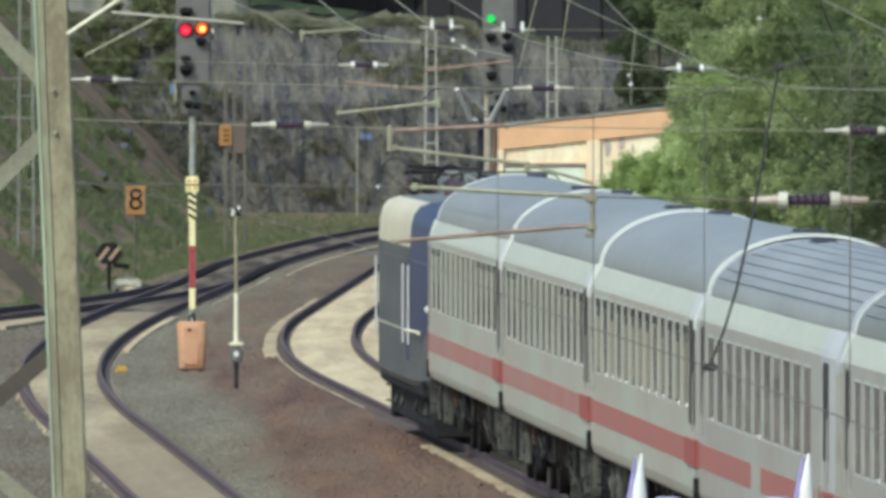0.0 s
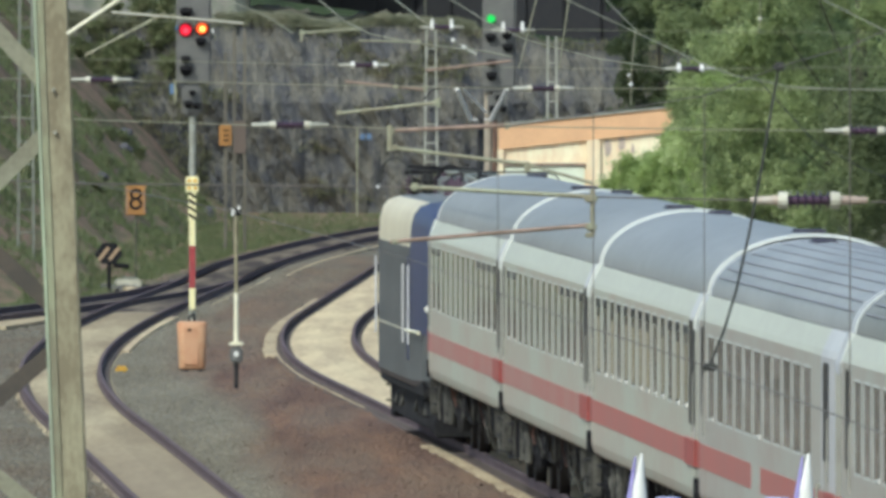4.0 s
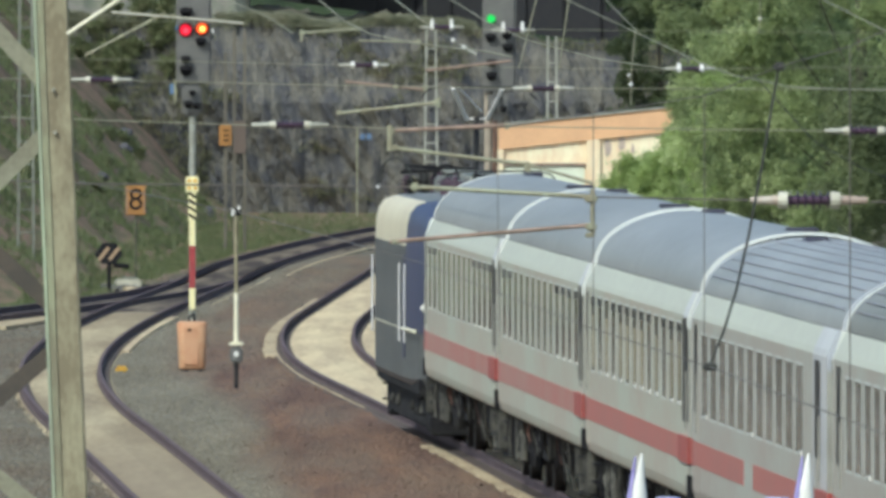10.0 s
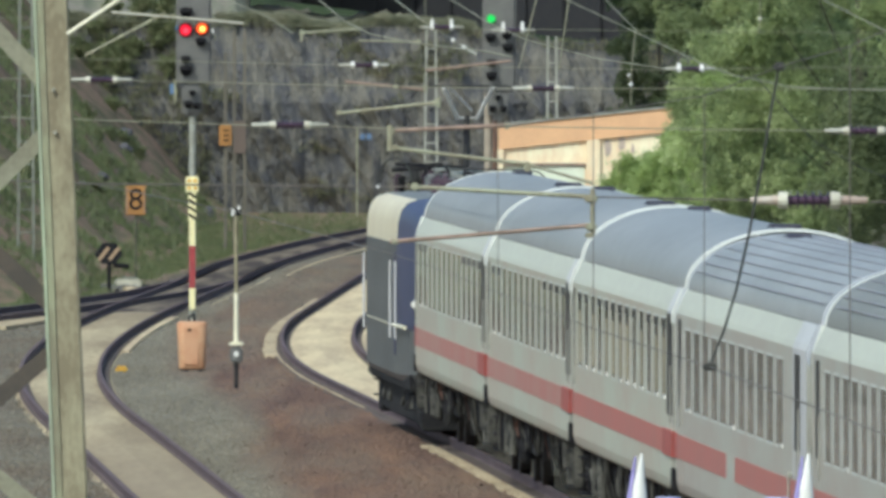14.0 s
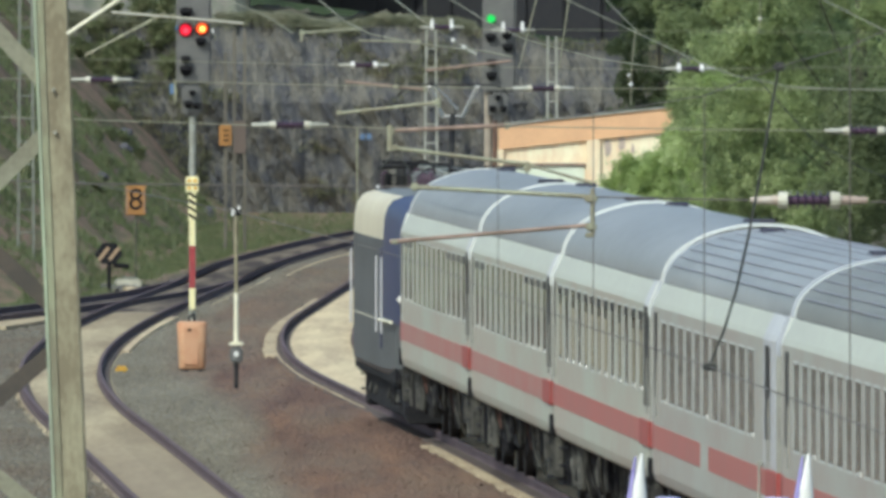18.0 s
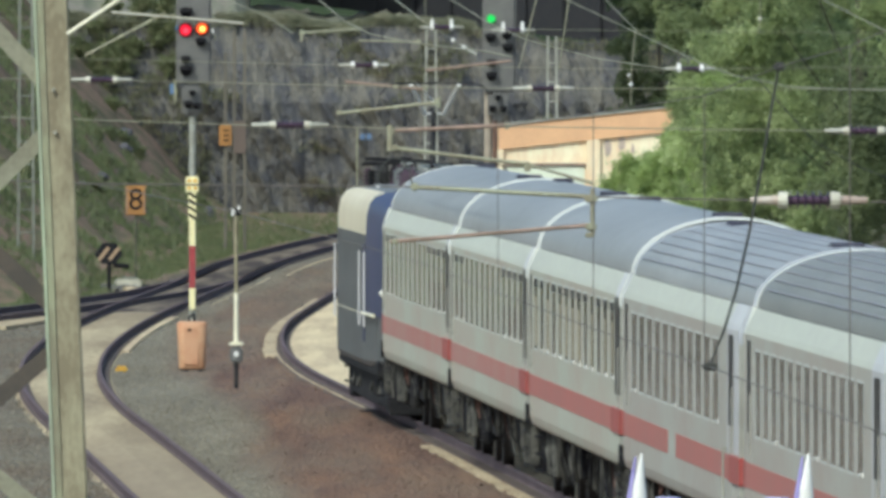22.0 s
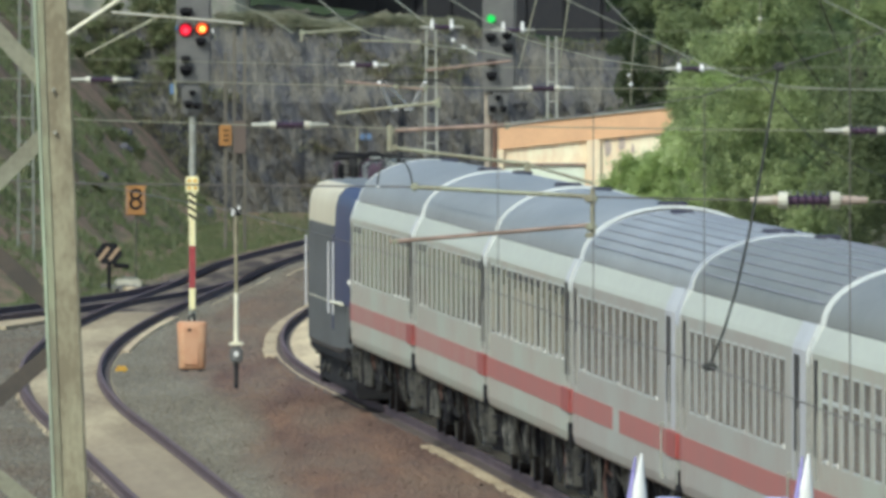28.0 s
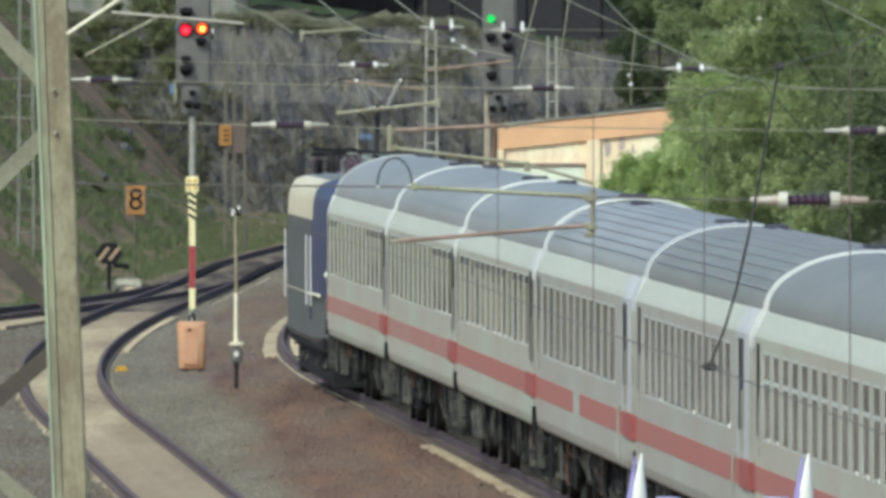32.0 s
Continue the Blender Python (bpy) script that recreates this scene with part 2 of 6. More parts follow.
M_RIB = mat("roof_rib_paint", (0.36, 0.36, 0.41), (0.28, 0.28, 0.32), rough=0.4)
M_ENDPANEL = mat("clean_white_door_panel", (0.60, 0.605, 0.62), (0.53, 0.535, 0.55), rough=0.38, scale=0.8, fine=5.0)
M_RIM = mat("grey_window_rubber", (0.30, 0.30, 0.27), (0.22, 0.22, 0.20), rough=0.6)
M_CANT = mat("sunlit_cant_tone", (0.59, 0.62, 0.52), (0.51, 0.52, 0.45), rough=0.4, scale=0.4, fine=5.0, stretch=(1, 0.25, 1.5), spread=0.7)
M_DOORGLASS = mat("dark_door_glass", (0.012, 0.014, 0.018), (0.02, 0.022, 0.028), rough=0.3, spec=0.2)
M_UNDER = mat("sooty_underframe", (0.013, 0.013, 0.018), (0.035, 0.035, 0.034), rough=0.9, scale=3.0, fine=15.0, vary=0.3, spec=0.2)
M_WHEEL = mat("wheel_steel", (0.035, 0.03, 0.03), (0.02, 0.018, 0.018), rough=0.7, metal=0.2)
M_RUBBER = mat("gangway_rubber", (0.02, 0.02, 0.021), (0.03, 0.03, 0.03), rough=0.8)
M_LOCO = mat("grey_blue_loco_paint", (0.125, 0.132, 0.135), (0.085, 0.09, 0.092), rough=0.45, scale=0.6, fine=6.0, stretch=(1, 0.3, 2))
M_LOCO_BLUE = mat("deep_blue_paint", (0.042, 0.05, 0.115), (0.034, 0.032, 0.058), rough=0.4, scale=0.5, fine=5.0, stretch=(1, 0.6, 0.3), spread=0.5)
M_BEIGE = mat("beige_loco_paint", (0.72, 0.67, 0.50), (0.60, 0.54, 0.40), rough=0.45, scale=1.0, fine=6.0, stretch=(1, 0.5, 0.2), spread=0.8)
M_LOCO_ROOF = mat("loco_roof", (0.20, 0.22, 0.23), (0.14, 0.15, 0.15), rough=0.6)
M_ALU = mat("bare_aluminium", (0.84, 0.84, 0.82), (0.74, 0.74, 0.71), rough=0.5)
M_LAMP_RED = glow("red_lamp", (0.85, 0.0, 0.03), 1.0)
M_LAMP_AMBER = glow("amber_lamp", (1.0, 0.09, 0.01), 1.0)
M_CORE_RED = glow("red_lamp_core", (1.0, 0.06, 0.10), 1.1)
M_CORE_AMBER = glow("amber_lamp_core", (1.0, 0.62, 0.12), 2.2)
M_LAMP_GREEN = glow("green_lamp", (0.03, 0.62, 0.09), 0.9)

# ---- building helpers ----


def part(name, bm, material, parent=None, label="", smooth=False):
    """Links a bmesh as one mesh object, under a thing or part when given."""
    me = bpy.data.meshes.new(name)
    bm.to_mesh(me)
    bm.free()
    me.materials.append(material)
    if smooth:
        me.polygons.foreach_set("use_smooth", [True] * len(me.polygons))
    ob = new(name, me)
    ob.parent = parent
    if label:
        ob["label"] = label
    return ob


def shared(name, me, parent, m):
    """One more piece on a mesh that alike pieces share."""
    ob = new(name, me)
    ob.parent = parent
    ob.matrix_basis = m
    return ob


def thing(name, m, label, category, group="", kind=""):
    ob = new(name)
    ob.empty_display_size = 0.2
    ob.matrix_basis = m
    return tagged(ob, label, category, group, kind)


def at(p, rz=0.0):
    return pose(p[0], p[1], p[2], 0, 0, rz)


def box(bm, c, s, bevel=0.0, m=None):
    """A box by centre and size, with bevelled edges."""
    r = bmesh.ops.create_cube(bm, size=1.0)["verts"]
    bmesh.ops.scale(bm, vec=s, verts=r)
    if m:
        bmesh.ops.transform(bm, matrix=m, verts=r)
    bmesh.ops.translate(bm, vec=c, verts=r)
    if bevel:
        e = list({e for v in r for e in v.link_edges})
        bmesh.ops.bevel(bm, geom=e, offset=bevel, segments=2, affect="EDGES")


def rounded_prism(bm, w, d, r, z0, z1):
    """An upright box with round corners, narrower at the foot, with a softened top."""
    rings = []
    for z, k in ((z0, 0.05), (z0 + 0.03, 0.035), (z1 - 0.05, 0.0), (z1 - 0.015, 0.02), (z1, 0.06)):
        ring = []
        for q in range(4):
            cx, cy = (w / 2 - r) * (1, -1, -1, 1)[q], (d / 2 - r) * (1, 1, -1, -1)[q]
            for i in range(5):
                a = math.pi / 2 * (q + i / 4)
                ring.append(bm.verts.new((cx + (r - k) * math.cos(a), cy + (r - k) * math.sin(a), z)))
        rings.append(ring)
    for a, b in zip(rings, rings[1:]):
        for i in range(20):
            bm.faces.new((a[i], a[(i + 1) % 20], b[(i + 1) % 20], b[i]))
    bm.faces.new(rings[0][::-1])
    bm.faces.new(rings[-1])


def tube(bm, p, q, r, r2=None, n=10):
    """A round bar from p to q."""
    p, q = Vector(p), Vector(q)
    d = q - p
    m = Matrix.Translation((p + q) / 2) @ d.to_track_quat("Z", "Y").to_matrix().to_4x4()
    bmesh.ops.create_cone(bm, cap_ends=True, segments=n, radius1=r, radius2=r if r2 is None else r2, depth=d.length, matrix=m)


def mesh_object(name, verts, faces, material, parent=None):
    me = bpy.data.meshes.new(name)
    me.from_pydata(verts.tolist(), [], faces.tolist())
    me.materials.append(material)
    ob = new(name, me)
    ob.parent = parent
    return ob


def step(a, b, x):
    u = min(1.0, max(0.0, (x - a) / (b - a)))
    return u * u * (3 - 2 * u)


def sweep(bm, pts, profile, close=True):
    """Sweeps a closed profile (sideways, up) along points on the ground plan."""
    rings = []
    for i, p in enumerate(pts):
        a, b = Vector(pts[max(i - 1, 0)]), Vector(pts[min(i + 1, len(pts) - 1)])
        d = (b - a)
        d.z = 0
        d.normalize()
        side = Vector((d.y, -d.x, 0))
        rings.append([bm.verts.new(Vector(p) + side * u + Vector((0, 0, w))) for u, w in profile])
    k = len(profile)
    for r0, r1 in zip(rings, rings[1:]):
        for i in range(k if close else k - 1):
            j = (i + 1) % k
            bm.faces.new((r0[i], r0[j], r1[j], r1[i]))
    if close:
        bm.faces.new(rings[0][::-1])
        bm.faces.new(rings[-1])
    bmesh.ops.recalc_face_normals(bm, faces=bm.faces)


def strand(bm, pts, r, n=6):
    """A wire along points."""
    for a, b in zip(pts, pts[1:]):
        tube(bm, a, b, r, n=n)


# ---- the lines of the three tracks (x at a distance y) ----


def line_a(y):
    x = 1.17 - 0.0413 * (min(y, 327.1) - 327.1) + 0.00003 * max(0.0, 260.0 - y) ** 2
    x -= 0.0432 * max(0.0, y - 327.1)
    x += 0.00035 * min(max(0.0, y - 385.0), 85.0) ** 2 + 0.0595 * max(0.0, y - 470.0)
    return x + 0.0117 * max(0.0, y - 552.0)


def line_b(y):
    d = min(max(0.0, y - 350.0), 150.0)
    x = -3.55 - 0.04 * (y - 291.7) + 0.00024 * d * d
    if y > 500:
        x += (0.00048 * 150) * (y - 500) * 0.94
    x += 0.0009 * max(0.0, 355.0 - y) - 0.08 * math.exp(-((y - 395.0) / 30.0) ** 2) + 0.10 * math.exp(-((y - 470.0) / 40.0) ** 2)
    x += 0.0003 * max(0.0, y - 600.0) ** 2 - 0.55 * math.exp(-((y - 568.0) / 42.0) ** 2)
    return x


def line_c(y):
    return line_b(y) - 0.00070 * max(0.0, 535.0 - y) ** 2


def fall(y):
    """Height of the line: level far off, falling gently towards the near end."""
    u = min(max(0.0, 340.0 - y), 170.0)
    return -0.0011 * u * u / (u + 20.0)


def run(line, y0, y1, step, z=0.0, off=0.0):
    n = int((y1 - y0) / step)
    ys = [y0 + (y1 - y0) * i / n for i in range(n + 1)]
    return [(line(y) + off, y, z + fall(y)) for y in ys]


# ---- ground, tracks, hillside ----


def ground():
    bm = bmesh.new()
    ys = [-300, 0, 150, 170, 190, 210, 230, 250, 270, 290, 310, 325, 340, 800, 1500, 4500]
    xs = [-3000, -200, -40, 40, 200, 3000]
    vs = [[bm.verts.new((x, y, fall(y) - 0.21)) for x in xs] for y in ys]
    for j in range(len(ys) - 1):
        for i in range(len(xs) - 1):
            bm.faces.new((vs[j][i], vs[j][i + 1], vs[j + 1][i + 1], vs[j + 1][i]))
    tagged(part("ground", bm, M_BALLAST), "brown and grey track ballast with rusty patches", "ground", kind="structure")


RAIL = [(-0.075, -0.172), (0.075, -0.172), (0.075, -0.155), (0.012, -0.135), (0.01, -0.05), (0.036, -0.04), (0.036, -0.006), (0.028, 0.0),
        (-0.028, 0.0), (-0.036, -0.006), (-0.036, -0.04), (-0.01, -0.05), (-0.012, -0.135), (-0.075, -0.155)]


def track(name, line, y0, y1, label, bed=(-1.02, 1.02), fill=M_BED, foot=-0.08):
    t = thing(name, at((0, 0, 0)), label, "railway track", kind="structure")
    for side in (-0.7535, 0.7535):
        bm = bmesh.new()
        sweep(bm, run(line, y0, y1, 4.0, 0.0, side), RAIL)
        part("rail", bm, M_RAIL, t)
    bm = bmesh.new()
    a, b = bed
    sweep(bm, run(line, y0, y1, 4.0), [(a - 0.12, -0.215), (a, -0.16), (-0.66, -0.15), (0, -0.11), (0.66, -0.15), (b, -0.16), (b + 0.12, -0.215)], close=False)
    part("bed", bm, fill, t, "pale sandy fill between the rails" if fill is not M_DARKBED else "dark oily ballast between the rails")
    bed_mesh = [c for c in t.children if c.name.startswith("bed")][0].data
    bed_mesh.attributes.new("rust", "FLOAT", "POINT").data.foreach_set("value", [0.85 * step(365.0, 300.0, v.co.y) for v in bed_mesh.vertices])
    # dark strip at each rail: grimy fastenings, plus the rail's cast shade painted in
    for side in (-0.7535, 0.7535):
        bm = bmesh.new()
        sweep(bm, run(line, y0, y1, 4.0, 0.0, side), [(foot if side < 0 else -0.08, -0.19), ((foot if side < 0 else -0.08) + 0.02, -0.142), (0.17, -0.142), (0.20, -0.19)], close=False)
        part("rail_foot", bm, M_FOOT, t, "grimy fastenings along the rail foot with rail shade painted in")
    return t


ground()
TRACK_A = track("track_1", line_a, 120.0, 692.0, "rusty curved rails in a pale cream gravel bed", bed=(-0.69, 1.3), fill=M_BED_LIGHT, foot=-0.27)
TRACK_B = track("track_2", line_b, 150.0, 478.0, "rusty curved rails in a pale sandy bed", bed=(-0.80, 0.92))
track("track_4", line_b, 478.0, 704.0, "rusty curved rails in dark oily ballast", bed=(-0.95, 0.95), fill=M_DARKBED)
TRACK_C = track("track_3", line_c, 440.0, 560.0, "rusty turnout rails joining the curve", fill=M_DARKBED)


bm = bmesh.new()
sweep(bm, run(line_b, 424.0, 470.0, 2.0), [(0.96, -0.20), (0.98, -0.115), (1.14, -0.115), (1.17, -0.20)])
part("edge_strip", bm, M_BED_LIGHT, TRACK_B, "pale sandy strip beside the rail")
for y0, y1, a, b in ((545.0, 632.0, 1.47, 1.66), (492.0, 540.0, 1.15, 1.25)):
    bm = bmesh.new()
    sweep(bm, run(line_b, y0, y1, 2.0), [(a, -0.20), (a + 0.03, -0.14), (b - 0.03, -0.145), (b, -0.20)])
    part("edge_strip", bm, M_BED, TRACK_B, "pale sandy strip beside the rail")
bm = bmesh.new()
sweep(bm, [(-10.10, 456.6, -0.20), (-9.69, 460.7, -0.20), (-9.32, 467.3, -0.20), (-8.92, 473.2, -0.20)], [(-0.5, 0.0), (-0.5, 0.07), (0.5, 0.08), (0.5, 0.0)])
part("edge_kerb", bm, M_SLAB, TRACK_C, "pale broken concrete edge")


def edge_slabs():
    """Pale concrete edging slabs beside the nearer rail of track 1."""
    rnd = random.Random(4)
    for y0, n, w, o in ((250.0, 34, 0.22, 1.14), (366.0, 22, 0.07, 0.93), (420.0, 4, 0.30, 1.04), (431.0, 28, 0.28, 0.99)):
        bm = bmesh.new()
        box(bm, (0, 0, 0), (w, 2.44, 0.15), 0.015)
        me = bpy.data.meshes.new("slab")
        bm.to_mesh(me)
        bm.free()
        me.materials.append(M_SLAB)
        for i in range(n):
            y = y0 + i * 2.5
            rz = math.degrees(math.atan((line_a(y + 1) - line_a(y - 1)) / 2))
            shared("slab", me, TRACK_A, pose(line_a(y) - o + rnd.uniform(-0.008, 0.008), y, fall(y) - 0.205 + rnd.uniform(-0.006, 0.006), 0, 0, -rz))


def rust_at(x, y):
    """How rusty the ballast is: a broad stain beside track 1 with a ragged soft edge, thinning with distance."""
    o = line_a(y) - x
    edge = 3.0 + 1.6 * step(375.0, 290.0, y) + 0.32 * noise.noise(Vector((x * 0.5, y * 0.025, 0.3))) + 0.28 * noise.noise(Vector((x * 1.7, y * 0.05, 1.3)))
    k = step(edge + 0.65, edge - 0.65, o) * (0.5 + 0.5 * step(480.0, 380.0, y))
    streak = noise.fractal(Vector((x * 0.8, y * 0.03, 5.0)), 0.8, 2.0, 4)
    streak += 0.9 * step(390.0, 450.0, y) * noise.fractal(Vector((o * 1.6, y * 0.012, 8.0)), 0.8, 2.0, 3)
    return min(1.0, max(0.0, k * (0.95 + 0.4 * streak)))


def rust_strip():
    """Ballast shoulder between the tracks, stained with rust beside track 1."""
    nx = 56
    verts, faces, rust = [], [], []
    ys = [200 + 2.0 * i for i in range(196)]
    for y in ys:
        o1 = min(line_a(y) - line_b(y) - 0.95, 7.0)
        for i in range(nx + 1):
            o = 0.84 + (o1 - 0.84) * i / nx
            x = line_a(y) - o
            lift = 0.03 * noise.noise(Vector((x * 0.9, y * 0.12, 2.0))) + 0.012 * noise.noise(Vector((x * 4.0, y * 0.8, 7.0)))
            verts.append((x, y, fall(y) - 0.165 + lift - (0.03 if i in (0, nx) else 0.0)))
            rust.append(rust_at(x, y))
    for j in range(len(ys) - 1):
        for i in range(nx):
            k = j * (nx + 1) + i
            faces.append((k, k + 1, k + nx + 2, k + nx + 1))
    ob = mesh_object("ballast_shoulder", np.array(verts), np.array(faces), M_RUSTBALLAST)
    ob.data.polygons.foreach_set("use_smooth", [True] * len(faces))
    ob.data.attributes.new("rust", "FLOAT", "POINT").data.foreach_set("value", rust)
    tagged(ob, "grey ballast with rust-brown stains between the rails", "ballast", kind="structure")


rust_strip()


def fbm(x, y, z=0.0, octaves=4):
    return noise.fractal(Vector((x, y, z)), 0.9, 2.1, octaves)


def bank_foot(y):
    if y < 540:
        return line_c(max(y, 470.0)) - 2.2
    return line_c(540) - 2.2 + 0.004 * (y - 540)


def bank_height(x, y):
    d = bank_foot(y) - x
    if d <= 0:
        return -0.2
    return -0.2 + 1.15 * d * (d / (d + 0.8)) * min(1.0, max(0.15, (y - 440) / 160)) + 0.5 * fbm(x * 0.6, y * 0.13, 3.0)


def bank():
    """The grassy slope that rises beyond the tracks."""
    bm = bmesh.new()
    nx, ny = 70, 90
    vs = []
    for j in range(ny + 1):
        y = 455 + 275 * j / ny
        row = []
        for i in range(nx + 1):
            d = 150.0 * (i / nx) ** 2.6 - 0.6
            x = bank_foot(y) - d
            row.append(bm.verts.new((x, y, min(bank_height(x, y), 9.0 + 0.12 * d))))
        vs.append(row)
    for j in range(ny):
        for i in range(nx):
            bm.faces.new((vs[j][i], vs[j + 1][i], vs[j + 1][i + 1], vs[j][i + 1]))
    bmesh.ops.recalc_face_normals(bm, faces=bm.faces)
    tagged(part("grass_bank", bm, M_GRASS_SOIL, smooth=True), "steep grassy bank with bare soil above the tracks", "bank", kind="structure")
    bm = bmesh.new()
    pts = run(line_b, 500.0, 715.0, 10.0)
    for (x0, y0, _), (x1, y1, _) in zip(pts, pts[1:]):
        v = [bm.verts.new(p) for p in ((x0 - 1.5, y0, -0.19), (x1 - 1.5, y1, -0.19), (bank_foot(y1) - 1.5, y1, -0.17), (bank_foot(y0) - 1.5, y0, -0.17))]
        bm.faces.new(v)
    bmesh.ops.recalc_face_normals(bm, faces=bm.faces)
    tagged(part("grass_verge", bm, M_GRASS_SOIL), "strip of rough grass at the foot of the rock", "verge", kind="structure")


def facet(x, z, size, tilt, seed):
    """Offset of angular blocks: each cell is a plane of its own depth and tilt."""
    q = Vector((x / size + 0.45 * z / size, 0.62 * z / size, seed))
    p0 = noise.voronoi(q)[1][0]
    a, b, c = noise.cell_vector(p0 * 7.31 + Vector((seed, 0.5, 0.2)))
    return 0.5 * c + tilt * ((q.x - p0.x) * (a - 0.5) + (q.y - p0.y) * (b - 0.5))


def rock_y(x, z, v):
    """Depth of the rock wall: steep, with ribs and angular broken blocks at two scales."""
    rib = abs(fbm(x * 0.5 + 0.3 * z, z * 0.10, 1.0))
    crag = fbm(x * 2.6 + 0.5 * z, z * 0.9, 5.0, 6)
    return 712 + 2.0 * v + 0.40 * max(0.0, 3.6 - z) - 0.55 * rib - 0.16 * crag - 0.03 * facet(x, z, 0.5, 2.0, 2.0) - 0.022 * facet(x, z, 0.2, 2.0, 9.0)


def rock_top(x):
    return 6.25 + 0.35 * fbm(x * 0.4, 0, 8.0) - 0.02 * x - 0.5 * step(0, 6, x)


def rock_face():
    bm = bmesh.new()
    nx, nz = 520, 150
    vs = []
    for j in range(nz + 1):
        v = j / nz
        row = []
        for i in range(nx + 1):
            x = -17 + 31 * i / nx
            z = -0.4 + (rock_top(x) + 0.4) * v
            row.append(bm.verts.new((x, rock_y(x, z, v), z)))
        vs.append(row)
    for j in range(nz):
        for i in range(nx):
            bm.faces.new((vs[j][i], vs[j][i + 1], vs[j + 1][i + 1], vs[j + 1][i]))
    tagged(part("rock_face", bm, M_ROCK), "dark grey blasted rock wall with ribs and moss", "rock", kind="structure")
    # grassy shoulder above the rock
    bm = bmesh.new()
    vs = []
    for j in range(9):
        row = []
        for i in range(241):
            x = -20 + 36 * i / 240
            y0 = rock_y(x, rock_top(x), 1.0) + 0.04
            row.append(bm.verts.new((x, y0 + 4.5 * j, rock_top(x) - 0.03 + (0.5 * j if x < -7 else 0.06 * j if x < -1 else -0.3 * min(j, 3)) + (0.22 * fbm(x * 2.2, j, 4.0) if j else 0.0))))
        vs.append(row)
    for j in range(8):
        for i in range(240):
            bm.faces.new((vs[j][i], vs[j][i + 1], vs[j + 1][i + 1], vs[j + 1][i]))
    tagged(part("rock_shoulder", bm, M_ROCK_TOP, smooth=True), "grassy shoulder above the rock wall", "bank", kind="structure")


def far_slope():
    bm = bmesh.new()
    vs = []
    for j in range(25):
        row = []
        for i in range(61):
            x, y = -120 + 4.0 * i, 752 + 4.0 * j
            row.append(bm.verts.new((x, y + 1.5 * fbm(x * 0.2, y * 0.2, 3.0), -0.3 + 1.0 * (y - 752) * min(1.0, (y - 748) / 20) + 1.2 * fbm(x * 0.35, y * 0.3, 6.0))))
        vs.append(row)
    for j in range(24):
        for i in range(60):
            bm.faces.new((vs[j][i], vs[j][i + 1], vs[j + 1][i + 1], vs[j + 1][i]))
    # added slope behind the bridge; near-black leaf tone paints woodland shade
    tagged(part("far_slope", bm, M_LEAF_DARK, smooth=True), "hillside in near-black painted shade that closes the valley", "hillside", kind="structure")


edge_slabs()
bank()
rock_face()
far_slope()


def leaves(pts, sizes, rnd, nrm=None):
    """Rhombic leaves at the points, turned at random. Returns verts and faces."""
    n = len(pts)
    a = rnd.normal(size=(n, 3))
    a /= np.linalg.norm(a, axis=1)[:, None]
    b = rnd.normal(size=(n, 3))
    b -= a * (a * b).sum(1)[:, None]
    b /= np.linalg.norm(b, axis=1)[:, None]
    s = np.asarray(sizes)[:, None]
    v = np.stack([pts - a * s, pts + b * s * 0.55, pts + a * s, pts - b * s * 0.55], 1).reshape(-1, 3)
    return v, np.arange(4 * n).reshape(-1, 4)


def tree(p, height, radius, seed, material, count, label, low=0.2, leaf=0.12, name="tree"):
    """A tapered trunk, forking limbs, and a crown of clumped leaves with gaps."""
    rnd = np.random.default_rng(seed)
    t = thing(name, at(p), label, "tree" if name == "tree" else "bush")
    bm = bmesh.new()
    k = height * (0.45 if name == "bush" else 0.8)
    tube(bm, (0, 0, -0.1), (0.1, 0, height * 0.55), 0.03 * k, 0.014 * k, 10)
    tube(bm, (0.1, 0, height * 0.54), (0.0, 0.1, height * 0.9), 0.014 * k, 0.004 * k, 8)
    part("trunk", bm, M_BARK, t)
    clumps = []
    for i in range(52):
        a, h = rnd.uniform(0, 2 * math.pi), rnd.uniform(low, 1.0)
        reach = radius * math.sqrt(max(0.05, 1 - ((h - 0.5) / 0.56) ** 2)) * rnd.uniform(0.45, 1.0)
        tip = np.array([math.cos(a) * reach, math.sin(a) * reach, h * height])
        clumps.append((tip, radius * rnd.uniform(0.15, 0.34)))
    for tip, r in clumps[:14]:
        bm = bmesh.new()
        tube(bm, (0.05, 0, max(0.15, tip[2] * 0.6 / height) * height * 0.8), tip * 0.75, 0.0025 * height, 0.001 * height, 5)
        part("limb", bm, M_BARK, t)
    pts, sz = [], []
    for tip, r in clumps:
        k = count // len(clumps)
        # twigs: sprays of leaves over the clump's outside, each drooping a little
        n_tw = max(8, k // 34)
        d = rnd.normal(size=(n_tw, 3))
        d /= np.linalg.norm(d, axis=1)[:, None]
        twig = tip + d * (r * rnd.uniform(0.3, 1.0, n_tw) ** 0.6)[:, None] * np.array([1.0, 1.0, 0.75])
        own = rnd.integers(0, n_tw, k)
        along = rnd.uniform(-1.0, 1.0, k)[:, None]
        q = twig[own] + d[own] * along * 0.16 + np.array([0, 0, -0.05]) * along ** 2 + rnd.normal(size=(k, 3)) * 0.055
        q[:, 2] = np.maximum(q[:, 2], 0.05)
        pts.append(q)
        sz.append(rnd.uniform(0.6, 1.3, k) * leaf)
    v, f = leaves(np.concatenate(pts), np.concatenate(sz), rnd)
    mesh_object("crown", v, f, material, t)
    return t


